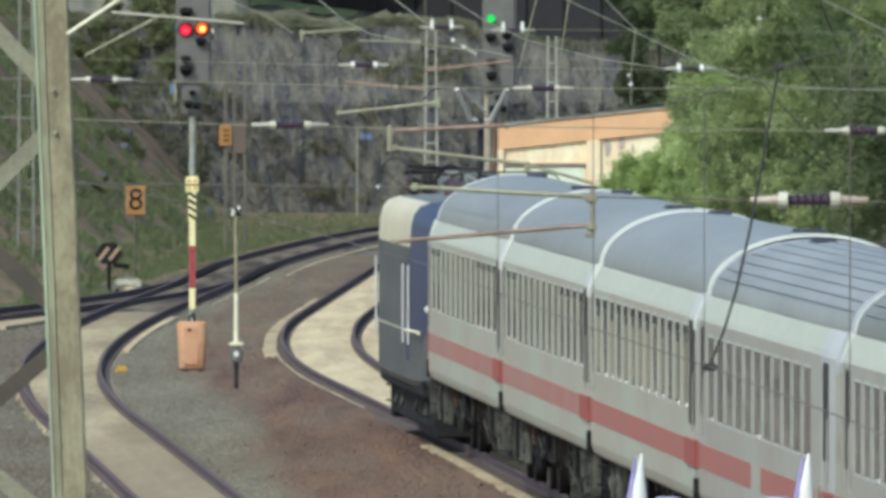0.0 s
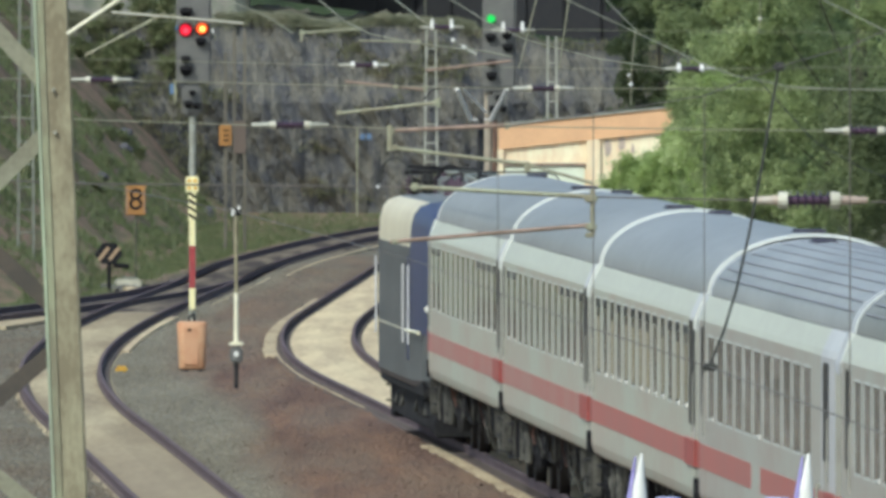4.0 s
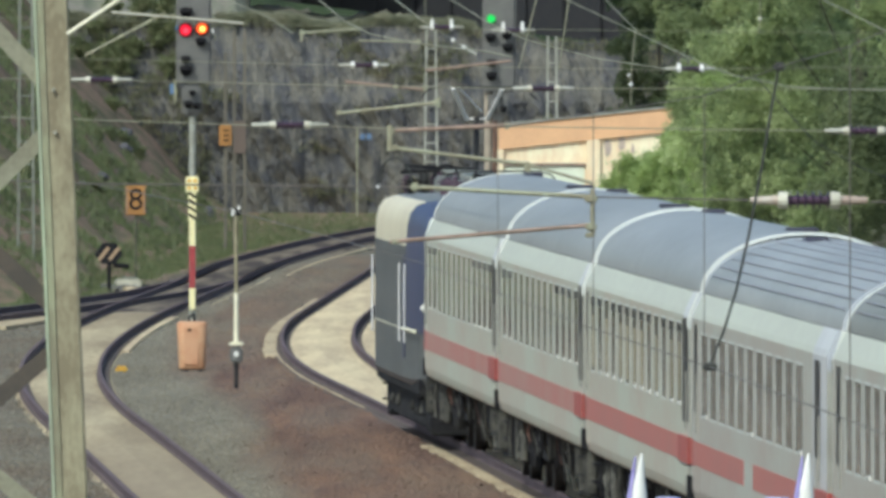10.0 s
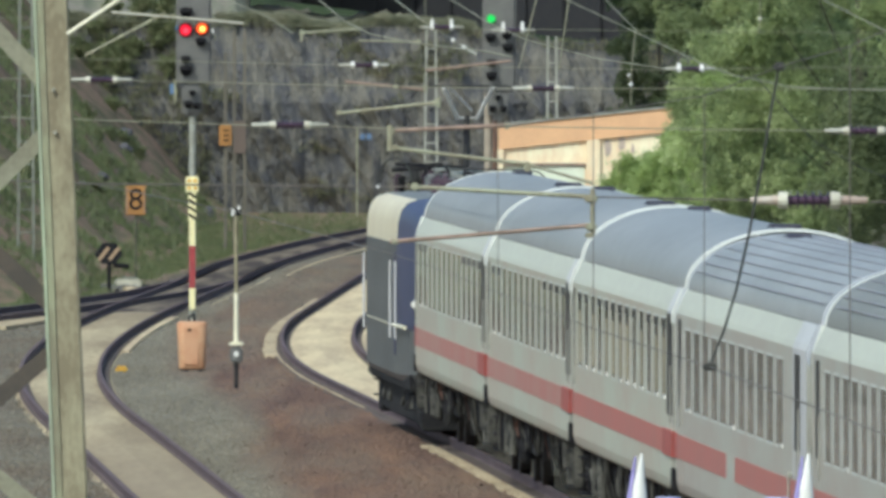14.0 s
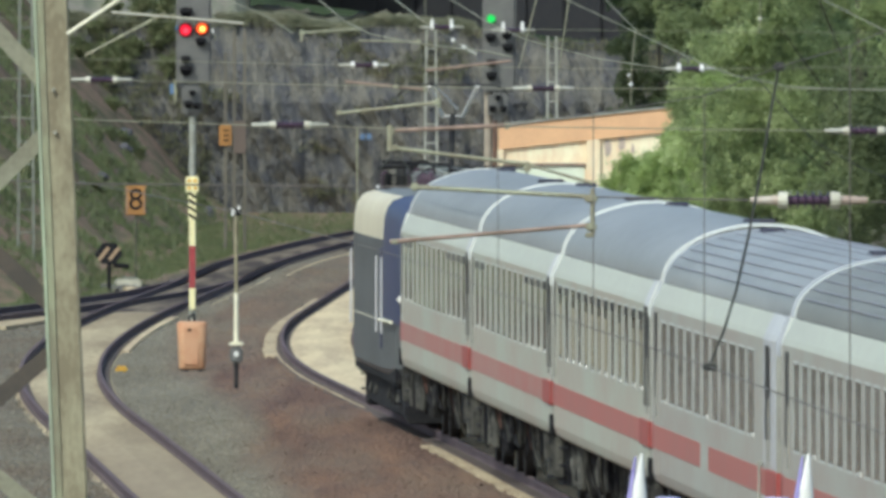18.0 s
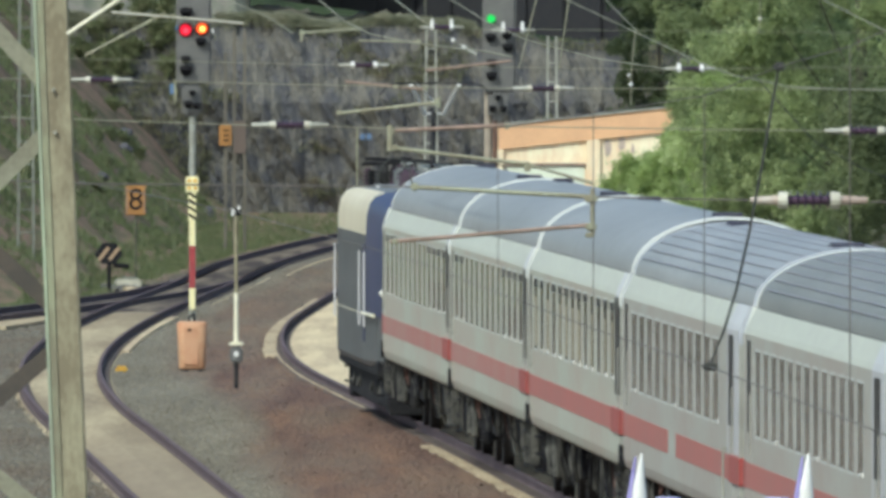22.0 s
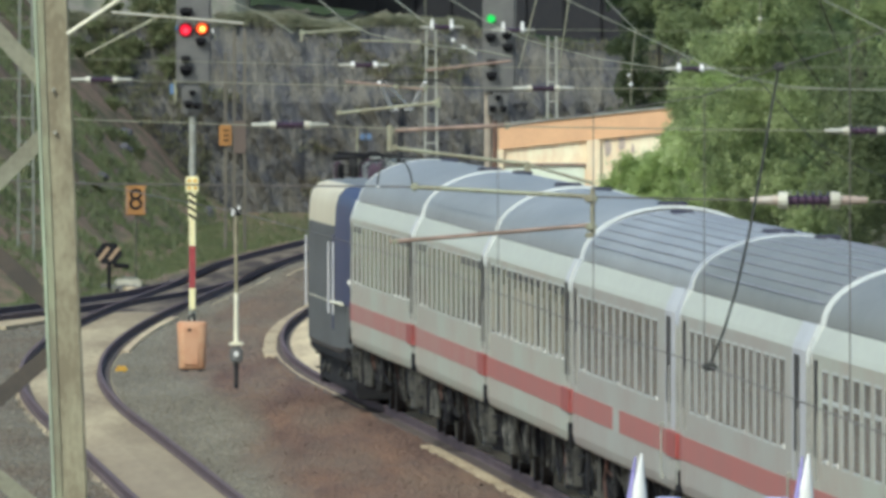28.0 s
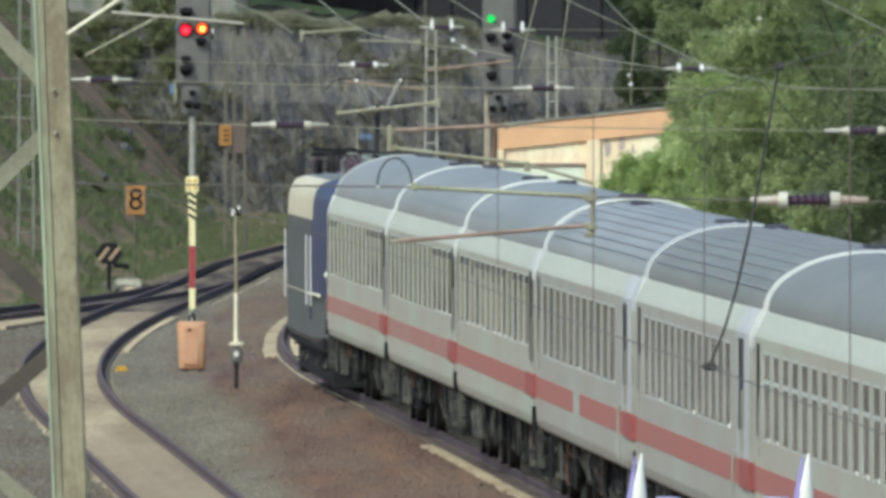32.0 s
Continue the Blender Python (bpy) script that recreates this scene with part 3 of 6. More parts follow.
TREES = "trees beside the line"
# darker leaf tones paint the trees that stand in shade
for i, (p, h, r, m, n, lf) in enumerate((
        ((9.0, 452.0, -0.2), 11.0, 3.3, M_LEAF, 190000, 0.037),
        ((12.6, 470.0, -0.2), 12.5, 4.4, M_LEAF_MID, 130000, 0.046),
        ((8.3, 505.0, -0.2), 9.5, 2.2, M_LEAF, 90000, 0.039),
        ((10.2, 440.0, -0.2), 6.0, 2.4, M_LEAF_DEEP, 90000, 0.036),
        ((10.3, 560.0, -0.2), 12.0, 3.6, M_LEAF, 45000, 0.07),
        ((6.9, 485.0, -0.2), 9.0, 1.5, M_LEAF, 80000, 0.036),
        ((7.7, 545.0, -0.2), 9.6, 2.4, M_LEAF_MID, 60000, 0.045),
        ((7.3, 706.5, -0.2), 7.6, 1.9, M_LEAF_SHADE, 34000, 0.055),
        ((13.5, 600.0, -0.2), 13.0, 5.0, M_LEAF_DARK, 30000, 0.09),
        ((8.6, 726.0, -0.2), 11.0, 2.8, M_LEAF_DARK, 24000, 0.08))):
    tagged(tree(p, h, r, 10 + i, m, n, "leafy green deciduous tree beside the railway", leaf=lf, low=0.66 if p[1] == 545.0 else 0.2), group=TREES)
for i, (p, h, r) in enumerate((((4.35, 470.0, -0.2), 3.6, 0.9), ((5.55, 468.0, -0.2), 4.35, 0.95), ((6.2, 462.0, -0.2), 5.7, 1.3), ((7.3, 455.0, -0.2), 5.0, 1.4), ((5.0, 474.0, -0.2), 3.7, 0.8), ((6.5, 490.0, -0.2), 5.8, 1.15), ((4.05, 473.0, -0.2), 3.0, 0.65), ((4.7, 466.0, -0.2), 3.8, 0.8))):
    tagged(tree(p, h, r, 31 + i, (M_LEAF_LIGHT, M_LEAF_LIGHT, M_LEAF_LIGHT, M_LEAF_MID, M_LEAF_LIGHT, M_LEAF, M_LEAF_LIGHT, M_LEAF_LIGHT)[i], 46000, "leafy bush behind the train, toned a sunlit yellow-green" if i not in (3, 5) else "tall leafy green bush behind the train", low=0.1, leaf=0.034, name="bush"), group="bushes behind the train")


def tufts(name, label, spots, height, material, seed, blades=5):
    """Grass tufts: a few bent blades at each spot, joined as one growth."""
    rnd = np.random.default_rng(seed)
    base = np.repeat(np.asarray(spots), blades, axis=0)
    k = len(base)
    a = rnd.uniform(0, 2 * np.pi, k)
    side = np.stack([np.cos(a), np.sin(a), np.zeros(k)], 1)
    h = (height * rnd.uniform(0.4, 1.2, k))[:, None]
    lean = rnd.normal(size=(k, 3)) * np.array([0.35, 0.35, 0.0])
    root = base + rnd.normal(size=(k, 3)) * np.array([0.10, 0.10, 0.0])
    tip = root + np.array([0, 0, 1.0]) * h + lean * h
    w = 0.12 * h
    v = np.stack([root - side * w, root + side * w, tip], 1).reshape(-1, 3)
    ob = mesh_object(name, v, np.arange(3 * k).reshape(-1, 3), material)
    return tagged(ob, label, "grass", kind="stuff")


def grow():
    rnd = np.random.default_rng(5)
    spots = []
    while len(spots) < 28000:
        y = rnd.uniform(470, 700)
        x = bank_foot(y) - rnd.uniform(-0.4, 9.0)
        bare = 660 + 25 * fbm(x * 0.7, y * 0.05, 21.0)
        if fbm(x * 0.9, y * 0.10, 9.0) < -0.13 or (y > bare and 1.9 < bank_foot(y) - x < 5.2):
            continue
        spots.append((x, y, bank_height(x, y) - 0.03))
    tufts("bank_grass", "rough green and straw-coloured grass on the bank", spots, 0.19, M_GRASS, 6)
    spots = []
    while len(spots) < 3200:
        y = rnd.uniform(550, 708)
        x = bank_foot(y) + rnd.uniform(0, 1) * max(0.3, line_b(y) - 1.7 - bank_foot(y))
        spots.append((x, y, -0.2))
    tufts("verge_grass", "rough grass at the foot of the rock", spots, 0.15, M_GRASS, 7)
    spots = []
    while len(spots) < 4500:
        x = rnd.uniform(-15, 10)
        v = rnd.uniform(0.05, 1.0)
        z = -0.4 + (rock_top(x) + 0.4) * v
        want = fbm(x * 0.35 + 3, z * 0.5, 12.0) + (0.5 if v > 0.95 else 0.0) + (0.35 if x < -8 else -0.15)
        if want < 0.18:
            continue
        spots.append((x, rock_y(x, z, v) - 0.1, z))
    tufts("rock_weeds", "weeds and moss growing on the rock ledges", spots, 0.20, M_MOSS, 8)
    spots = []
    for i in range(17000):
        x = rnd.uniform(-17, 1.0)
        if fbm(x * 1.3, 0.0, 15.0) < rnd.uniform(-0.7, 0.3):
            continue
        spots.append((x, rock_y(x, rock_top(x), 1.0) - 0.12 + 26 * rnd.uniform(0, 1) ** 3, rock_top(x) + rnd.uniform(-0.16, 0.16)))
    tufts("shoulder_grass", "long grass on the shoulder above the rock", spots, 0.15, M_DRYGRASS, 9)


grow()
M_SHRUB = leafy("shrub_leaf", (0.12, 0.145, 0.072), (0.20, 0.235, 0.11), (0.29, 0.29, 0.16))


def shrubs():
    """Low shrubs and creepers that cover the end of the rock wall above the bank."""
    rnd = np.random.default_rng(41)
    for i in range(84):
        u, w = rnd.uniform(0, 1), rnd.uniform(0, 1)
        r = rnd.uniform(0.2, 0.55)
        if i < 60:
            x = -13.6 + 5.2 * u ** 0.8
            z = 1.6 + (7.2 - 1.6) * w
            if x > -12.4 + 0.62 * z + rnd.uniform(-1.8, 1.0) or x < -14.2 + 0.25 * z:
                continue
            y = rock_y(x, z, min(1.0, z / 6.3)) - 0.25
        else:
            y = 560 + 130 * u
            x = bank_foot(y) - 0.5 - 4.2 * w
            z = bank_height(x, y) + 0.1
            r *= 0.7
        n_tw, k = 46, 1500
        d = rnd.normal(size=(n_tw, 3))
        d /= np.linalg.norm(d, axis=1)[:, None]
        twig = d * (r * rnd.uniform(0.3, 1.0, n_tw))[:, None] * np.array([1.1, 0.5, 0.85])
        own = rnd.integers(0, n_tw, k)
        q = twig[own] + d[own] * rnd.uniform(-1, 1, k)[:, None] * 0.14 + rnd.normal(size=(k, 3)) * 0.06
        v, f = leaves(q, rnd.uniform(0.03, 0.06, k), rnd)
        t = thing("shrub", at((x, y, z)), "dark green leafy shrub on the steep slope", "bush", group="shrubs on the slope")
        mesh_object("foliage", v, f, M_SHRUB, t)
        bm = bmesh.new()
        tube(bm, (0, 0.45, -r * 0.6), (0, 0, 0.1), 0.03, 0.012, 6)
        part("stem", bm, M_BARK, t)


shrubs()


def boulders():
    """Broken rocks lying in the gully where the bank meets the rock wall."""
    rnd = random.Random(21)
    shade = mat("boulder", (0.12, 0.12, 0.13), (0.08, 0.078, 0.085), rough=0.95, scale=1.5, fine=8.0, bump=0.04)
    for i in range(7):
        u = rnd.uniform(0, 1)
        y = 640 + rnd.uniform(-35, 50)
        x = -10.8 + 2.9 * u + rnd.uniform(-0.4, 0.4)
        r = rnd.uniform(0.12, 0.34)
        bm = bmesh.new()
        bmesh.ops.create_icosphere(bm, subdivisions=2, radius=r)
        for v in bm.verts:
            k = noise.noise(v.co * (1.6 / r) + Vector((i * 3.1, 0, 0)))
            v.co *= 1 + 0.45 * k
        bmesh.ops.scale(bm, vec=(1.2, 1.4, 0.85), verts=bm.verts)
        o = part("boulder", bm, shade)
        o.matrix_basis = pose(x, y, bank_height(x, y) + r * 0.05, 0, rnd.uniform(-20, 20), rnd.uniform(0, 90))
        tagged(o, "grey angular boulder in the gully on the bank", "rock", group="boulders on the bank")


boulders()


def ballast_stones():
    """Loose stones strewn over the ballast between and beside the tracks."""
    rnd = np.random.default_rng(12)
    n = 80000
    y = 285 + (560 - 285) * rnd.uniform(0, 1, n) ** 1.5
    x = rnd.uniform(-10, 4.5, n)
    a = np.array([line_a(v) for v in y])
    b = np.array([line_b(v) for v in y])
    keep = ((x - a > 1.35) | (x - a < -0.98)) & ((x - b > 0.98) | (x - b < -0.86))
    for name, material, sel in (("ballast_stones", M_STONE, (x < b) | (x > a)), ("rusty_ballast_stones", M_RUSTSTONE, (x >= b) & (x < a))):
        strew(name, material, x[keep & sel], y[keep & sel], rnd)


def strew(name, material, x, y, rnd):
    n = len(x)
    r = rnd.uniform(0.018, 0.042, n)[:, None]
    c = np.stack([x, y, np.array([fall(v) for v in y]) - (0.19 if material is M_STONE else 0.16)], 1)
    base = np.array([[1, 0.2, 0], [-0.3, 1, 0], [-0.9, -0.5, 0], [0.3, -1, 0], [0.1, 0.1, 0.9]])
    v = c[:, None, :] + r[:, :, None] * (base[None] + rnd.normal(size=(n, 5, 3)) * 0.2)
    f = np.array([[0, 1, 4], [1, 2, 4], [2, 3, 4], [3, 0, 4]])
    ob = mesh_object(name, v.reshape(-1, 3), (np.arange(n)[:, None, None] * 5 + f[None]).reshape(-1, 3), material)
    if material is M_RUSTSTONE:
        ob.data.attributes.new("rust", "FLOAT", "POINT").data.foreach_set("value", np.repeat([rust_at(p, q) for p, q in zip(x, y)], 5))
    tagged(ob, "loose grey ballast stones" if material is M_STONE else "loose rust-stained brown ballast stones", "ballast", kind="stuff")


ballast_stones()


M_PATCH = mat("tree_shade_on_plaster", (0.46, 0.38, 0.34), (0.58, 0.48, 0.38), rough=0.95, scale=2.0, fine=9.0)


def wall_building():
    """Retaining wall of a ramp: peach parapet over cream plaster, climbing to one side."""
    Y = 700.0
    t = thing("ramp_wall", at((1.83, Y, -0.2)), "cream retaining wall under a sloping peach parapet, sunlit", "wall")
    L = 10.0
    k = (3.57 - 2.90) / 6.37

    def sloped(name, z0, z1, y0, y1, material, label="", x0=0.0, x1=L):
        bm = bmesh.new()
        vs = [bm.verts.new((x, y, (z + k * x if z > 0 else 0.0))) for y in (y0, y1) for x, z in ((x0, z0), (x1, z0), (x1, z1), (x0, z1))]
        for i in ((0, 1, 2, 3), (4, 5, 6, 7), (0, 1, 5, 4), (1, 2, 6, 5), (2, 3, 7, 6), (3, 0, 4, 7)):
            bm.faces.new([vs[q] for q in i])
        bmesh.ops.recalc_face_normals(bm, faces=bm.faces)
        return part(name, bm, material, t, label)

    sloped("wall", 0.0, 2.28, 0.0, 1.2, M_CREAM)
    sloped("parapet", 2.28, 3.08, -0.12, 0.3, M_PEACH, "peach plaster parapet")
    sloped("coping", 3.08, 3.15, -0.18, 0.36, M_GALV, "pale metal coping")
    sloped("pilaster", 0.0, 2.27, -0.16, -0.002, M_CREAM, "", 3.00, 3.45)
    sloped("pilaster", 0.0, 2.27, -0.16, -0.002, M_CREAM, "", -0.02, 0.2)
    # grey-brown patches painted on the wall as tree shadows
    rnd = random.Random(17)
    for x0, x1, z0, z1 in ((3.57, 3.85, 2.0, 2.65), (4.05, 4.3, 2.2, 2.85), (4.5, 4.62, 2.1, 2.5)):
        bm = bmesh.new()
        pts = []
        for k in range(14):
            a, q = 2 * math.pi * k / 14, rnd.uniform(0.7, 1.05)
            pts.append(((x0 + x1) / 2 + q * (x1 - x0) / 2 * math.cos(a), (z0 + z1) / 2 + q * (z1 - z0) / 2 * math.sin(a)))
        va = [bm.verts.new((x, -0.006, z)) for x, z in pts]
        vb = [bm.verts.new((x, 0.01, z)) for x, z in pts]
        bm.faces.new(va)
        for k in range(14):
            bm.faces.new((va[k], va[(k + 1) % 14], vb[(k + 1) % 14], vb[k]))
        bmesh.ops.recalc_face_normals(bm, faces=bm.faces)
        part("plaster_patch", bm, M_PATCH, t, "grey-brown patch painted for a tree shadow")
    bm = bmesh.new()
    box(bm, (1.6, -0.02, 1.25), (2.7, 0.05, 0.96), 0.01)
    part("plinth_panel", bm, mat("pale_green_plaster", (0.80, 0.86, 0.70), (0.70, 0.74, 0.58), rough=0.85, scale=1.0), t, "pale greenish panel under the ledge")
    bm = bmesh.new()
    box(bm, (1.6, -0.05, 1.78), (2.76, 0.14, 0.09), 0.01)
    part("ledge", bm, M_RUSTY, t, "brown ledge")


wall_building()


def road_bridge():
    """Dark plate girders with stiffeners over the cutting."""
    t = thing("road_bridge", at((0, 0, 0)), "dark plate girder bridge spanning the cutting", "bridge")
    a, b = Vector((-6.33, 742.0, 7.18)), Vector((9.5, 730.0, 5.10))
    d = b - a
    for dy in (0.0, 8.0):
        bm = bmesh.new()
        o = Vector((0, dy, 0))
        vs = [bm.verts.new(v + o + q) for q in (Vector((0, 0, 0)), Vector((0, 0.4, 0))) for v in (a, b, b + Vector((0, 0, 4.5)), a + Vector((0, 0, 2.5)))]
        for i in ((0, 1, 2, 3), (4, 5, 6, 7), (0, 1, 5, 4), (1, 2, 6, 5), (2, 3, 7, 6), (3, 0, 4, 7)):
            bm.faces.new([vs[k] for k in i])
        bmesh.ops.recalc_face_normals(bm, faces=bm.faces)
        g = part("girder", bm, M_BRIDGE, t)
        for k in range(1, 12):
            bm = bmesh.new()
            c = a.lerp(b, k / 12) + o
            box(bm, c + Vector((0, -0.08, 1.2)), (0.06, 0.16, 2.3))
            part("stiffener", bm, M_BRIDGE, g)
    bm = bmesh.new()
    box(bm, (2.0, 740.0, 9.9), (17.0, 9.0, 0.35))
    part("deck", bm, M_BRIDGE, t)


road_bridge()
# ---- the train ----
Z_SILL, Z_STRIPE0, Z_STRIPE1, Z_WIN0, Z_WIN1, Z_CANT0, Z_CANT1, Z_TOP = 1.09, 1.50, 1.79, 2.14, 3.17, 3.25, 3.54, 4.20
HALF = 1.41


def roof_arc(n=14, lift=0.0, peak=Z_TOP):
    """Right cant edge to left cant edge over the top, as (x, z)."""
    pts = []
    for i in range(n + 1):
        a = math.pi * i / n
        pts.append(((1.26 + lift) * math.cos(a), Z_CANT1 + (peak - Z_CANT1 + lift) * math.sin(a)))
    return pts


def extrude_y(bm, prof, y0, y1, close=False, caps=False):
    r0 = [bm.verts.new((x, y0, z)) for x, z in prof]
    r1 = [bm.verts.new((x, y1, z)) for x, z in prof]
    k = len(prof)
    for i in range(k if close else k - 1):
        j = (i + 1) % k
        bm.faces.new((r0[i], r0[j], r1[j], r1[i]))
    if caps:
        bm.faces.new(r0[::-1])
        bm.faces.new(r1)


def mesh_of(bm, name, material):
    me = bpy.data.meshes.new(name)
    bmesh.ops.recalc_face_normals(bm, faces=bm.faces)
    bm.to_mesh(me)
    bm.free()
    me.materials.append(material)
    return me


M_STEP = mat("dusty_grey_steel", (0.105, 0.103, 0.088), (0.03, 0.03, 0.028), rough=0.85, scale=5.0, vary=0.3)
M_RUSTBIT = mat("rusted_pipe", (0.13, 0.062, 0.045), (0.07, 0.04, 0.032), rough=0.85, scale=5.0, vary=0.25)


M_VENT = mat("dark_blue_grey_vent", (0.06, 0.062, 0.10), (0.05, 0.05, 0.07), rough=0.6)


def bogie(parent, y):
    b = part("bogie", bogie_frame(), M_UNDER, parent)
    b.matrix_basis = pose(0, y, 0)
    for s in (-1, 1):
        for wy in (-0.75, 0.75):
            bm = bmesh.new()
            tube(bm, (s * 1.22, wy, 0.42), (s * 1.22, wy + 0.15, 1.08), 0.06)
            part("damper", bm, M_STEP, b)
    for wy in (-1.25, 1.25):
        shared("wheelset", WHEEL_ME, b, pose(0, wy, 0.46))
    return b


def bogie_frame():
    bm = bmesh.new()
    for s in (-1, 1):
        box(bm, (s * 1.02, 0, 0.72), (0.14, 3.1, 0.22), 0.03)
        for wy in (-1.25, 1.25):
            box(bm, (s * 1.04, wy, 0.47), (0.22, 0.34, 0.30), 0.05)
            tube(bm, (s * 1.04, wy - 0.28, 0.5), (s * 1.04, wy - 0.28, 0.85), 0.09)
            tube(bm, (s * 1.04, wy + 0.28, 0.5), (s * 1.04, wy + 0.28, 0.85), 0.09)
        tube(bm, (s * 1.02, 0, 0.55), (s * 1.02, 0, 1.05), 0.20, n=14)
        tube(bm, (s * 1.20, -0.5, 0.95), (s * 1.20, 0.7, 0.55), 0.045)
    box(bm, (0, 0, 0.72), (1.9, 0.5, 0.22), 0.03)
    return bm


bm = bmesh.new()
for s in (-1, 1):
    tube(bm, (s * 0.68, 0, 0), (s * 0.82, 0, 0), 0.46, n=24)
    tube(bm, (s * 0.66, 0, 0), (s * 0.69, 0, 0), 0.49, n=24)
tube(bm, (-1.0, 0, 0), (1.0, 0, 0), 0.08, n=10)
WHEEL_ME = mesh_of(bm, "wheelset", M_WHEEL)


def coach(label, seed, ribs, windows, offs, rear, fore, BODY_L=25.9, paint=None, blinds=False, top=None, glass=None, stripe=None, transom=False, levels=(2.14, 3.17), peak=Z_TOP):
    paint = paint or M_SIDE
    Z_WIN0, Z_WIN1 = levels
    rnd = random.Random(seed)
    t = thing("coach", pose(0, 0, 0), label, "train coach", group="coaches of the train")
    h = BODY_L / 2
    # window layout along the body, from the rear end
    first, last = -h + rear, h - fore
    pitch = (last - first) / windows
    ww = pitch - offs
    for s in (-1, 1):
        bm = bmesh.new()
        prof = [(s * 1.30, Z_SILL - 0.06), (s * 1.38, Z_SILL), (s * HALF, Z_SILL + 0.12), (s * HALF, Z_WIN0)]
        extrude_y(bm, prof, -h, h)
        extrude_y(bm, [(s * HALF, Z_WIN1), (s * HALF, Z_CANT0)], -h, h)
        # the cant wears the side paint in a lighter tone for its upward-facing light
        cant = bmesh.new()
        extrude_y(cant, [(s * HALF, Z_CANT0), (s * 1.385, Z_CANT0 + 0.07), (s * 1.28, Z_CANT1)], -h, h)
        part("cant_panel", cant, M_CANT, t, "sloping panel under the roof, side paint lightened as if sunlit")
        ys = [-h]
        for i in range(windows):
            c = first + pitch * (i + 0.5)
            ys += [c - ww / 2, c + ww / 2]
        ys.append(h)
        for a, b in zip(ys[::2], ys[1::2]):
            box(bm, (s * (HALF - 0.03), (a + b) / 2, (Z_WIN0 + Z_WIN1) / 2), (0.06, b - a, Z_WIN1 - Z_WIN0 + 0.001))
        # reveals above and below the panes
        box(bm, (s * (HALF - 0.05), 0, Z_WIN0 - 0.03), (0.09, BODY_L - 0.1, 0.055))
        box(bm, (s * (HALF - 0.05), 0, Z_WIN1 + 0.03), (0.09, BODY_L - 0.1, 0.055))
        part("side_wall", bm, paint, t)
        run_in = min(rear - 0.1, 3.0)
        bm = bmesh.new()
        extrude_y(bm, [(s * (HALF + 0.004), 1.82), (s * (HALF + 0.004), Z_CANT0), (s * 1.39, Z_CANT0 + 0.075), (s * 1.285, Z_CANT1 + 0.004)], -h, -h + run_in)
        part("end_panel", bm, M_ENDPANEL, t, "clean white panel at the coach end")
        cuts = [(-h + 0.2, 0.7), (2.6, h - 0.2)] if BODY_L > 26 else [(-h + 0.2, h - 0.2)]
        for y0, y1 in cuts:
            bm = bmesh.new()
            box(bm, (s * (HALF + 0.003), (y0 + y1) / 2, (Z_STRIPE0 + Z_STRIPE1) / 2), (0.006, y1 - y0, Z_STRIPE1 - Z_STRIPE0))
            part("stripe", bm, stripe or M_STRIPE, t, "red stripe")
        bm = bmesh.new()
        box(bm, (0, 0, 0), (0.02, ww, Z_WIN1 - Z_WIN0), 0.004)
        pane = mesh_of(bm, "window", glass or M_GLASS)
        bm = bmesh.new()
        for dz in (-1, 1):
            box(bm, (0, 0, dz * (Z_WIN1 - Z_WIN0 - 0.03) / 2), (0.006, ww, 0.03), 0.001)
        for dy in (-1, 1):
            box(bm, (0, dy * (ww / 2 - 0.02), 0), (0.006, 0.05, 0.92), 0.001)
        if transom:
            box(bm, (0, 0, 0.17), (0.008, ww - 0.1, 0.05), 0.001)
        rim = mesh_of(bm, "window_frame", M_LIP)
        # small white pieces stand in for sun glints at the window bottoms
        bm = bmesh.new()
        box(bm, (0, 0, 0), (0.03, 0.45, 0.06), 0.012)
        clip = mesh_of(bm, "window_glint", M_PORCELAIN)
        bm = bmesh.new()
        box(bm, (0, 0, 0), (0.006, ww - 0.12, 0.10), 0.001)
        flap = mesh_of(bm, "vent_flap", M_DOORGLASS)
        bm = bmesh.new()
        box(bm, (0, 0, 0), (0.004, ww * 0.46, 0.68), 0.001)
        blind = mesh_of(bm, "blind", M_BLIND)
        bm = bmesh.new()
        box(bm, (0, 0, 0), (0.006, ww * 0.6, 0.42), 0.001)
        low = mesh_of(bm, "lower_pane", M_LOWPANE)
        for i in range(windows):
            c = first + pitch * (i + 0.5)
            end_row = not ribs and not blinds and not transom and (i < 4 or i > windows - 3)
            if end_row or (blinds and (i * 5 + seed) % 7 < 6):
                shared("vent_flap", flap, t, pose(s * HALF, c, Z_WIN1 - 0.09))
            if end_row:
                shared("lower_pane", low, t, pose(s * (HALF + 0.001), c - 0.06, Z_WIN0 + 0.27))
            if blinds and (i * 3) % 7 < 5:
                shared("blind", blind, t, pose(s * HALF, c + 0.12 * (i % 2), Z_WIN0 + 0.42))
            w = shared("window", pane, t, pose(s * (HALF - 0.012), c, (Z_WIN0 + Z_WIN1) / 2))
            shared("frame", rim, w, pose(s * 0.010, 0, 0))
            if (i * 7) % 5 < 4 if blinds else (i % 5 == 0 if ribs else i < 4 or i > windows - 3):
                shared("catch", clip, w, pose(s * 0.018, -ww * 0.3, -0.48))
        for e, room in ((-1, rear), (1, fore)):
            y = e * (h - min(room, 4.0) / 2 - 0.1)
            bm = bmesh.new()
            wide = min(1.0, room - 0.5)
            box(bm, (s * (HALF - 0.006), y, 2.17), (0.022, wide, 1.98), 0.004)
            d = part("door", bm, paint, t)
            bm = bmesh.new()
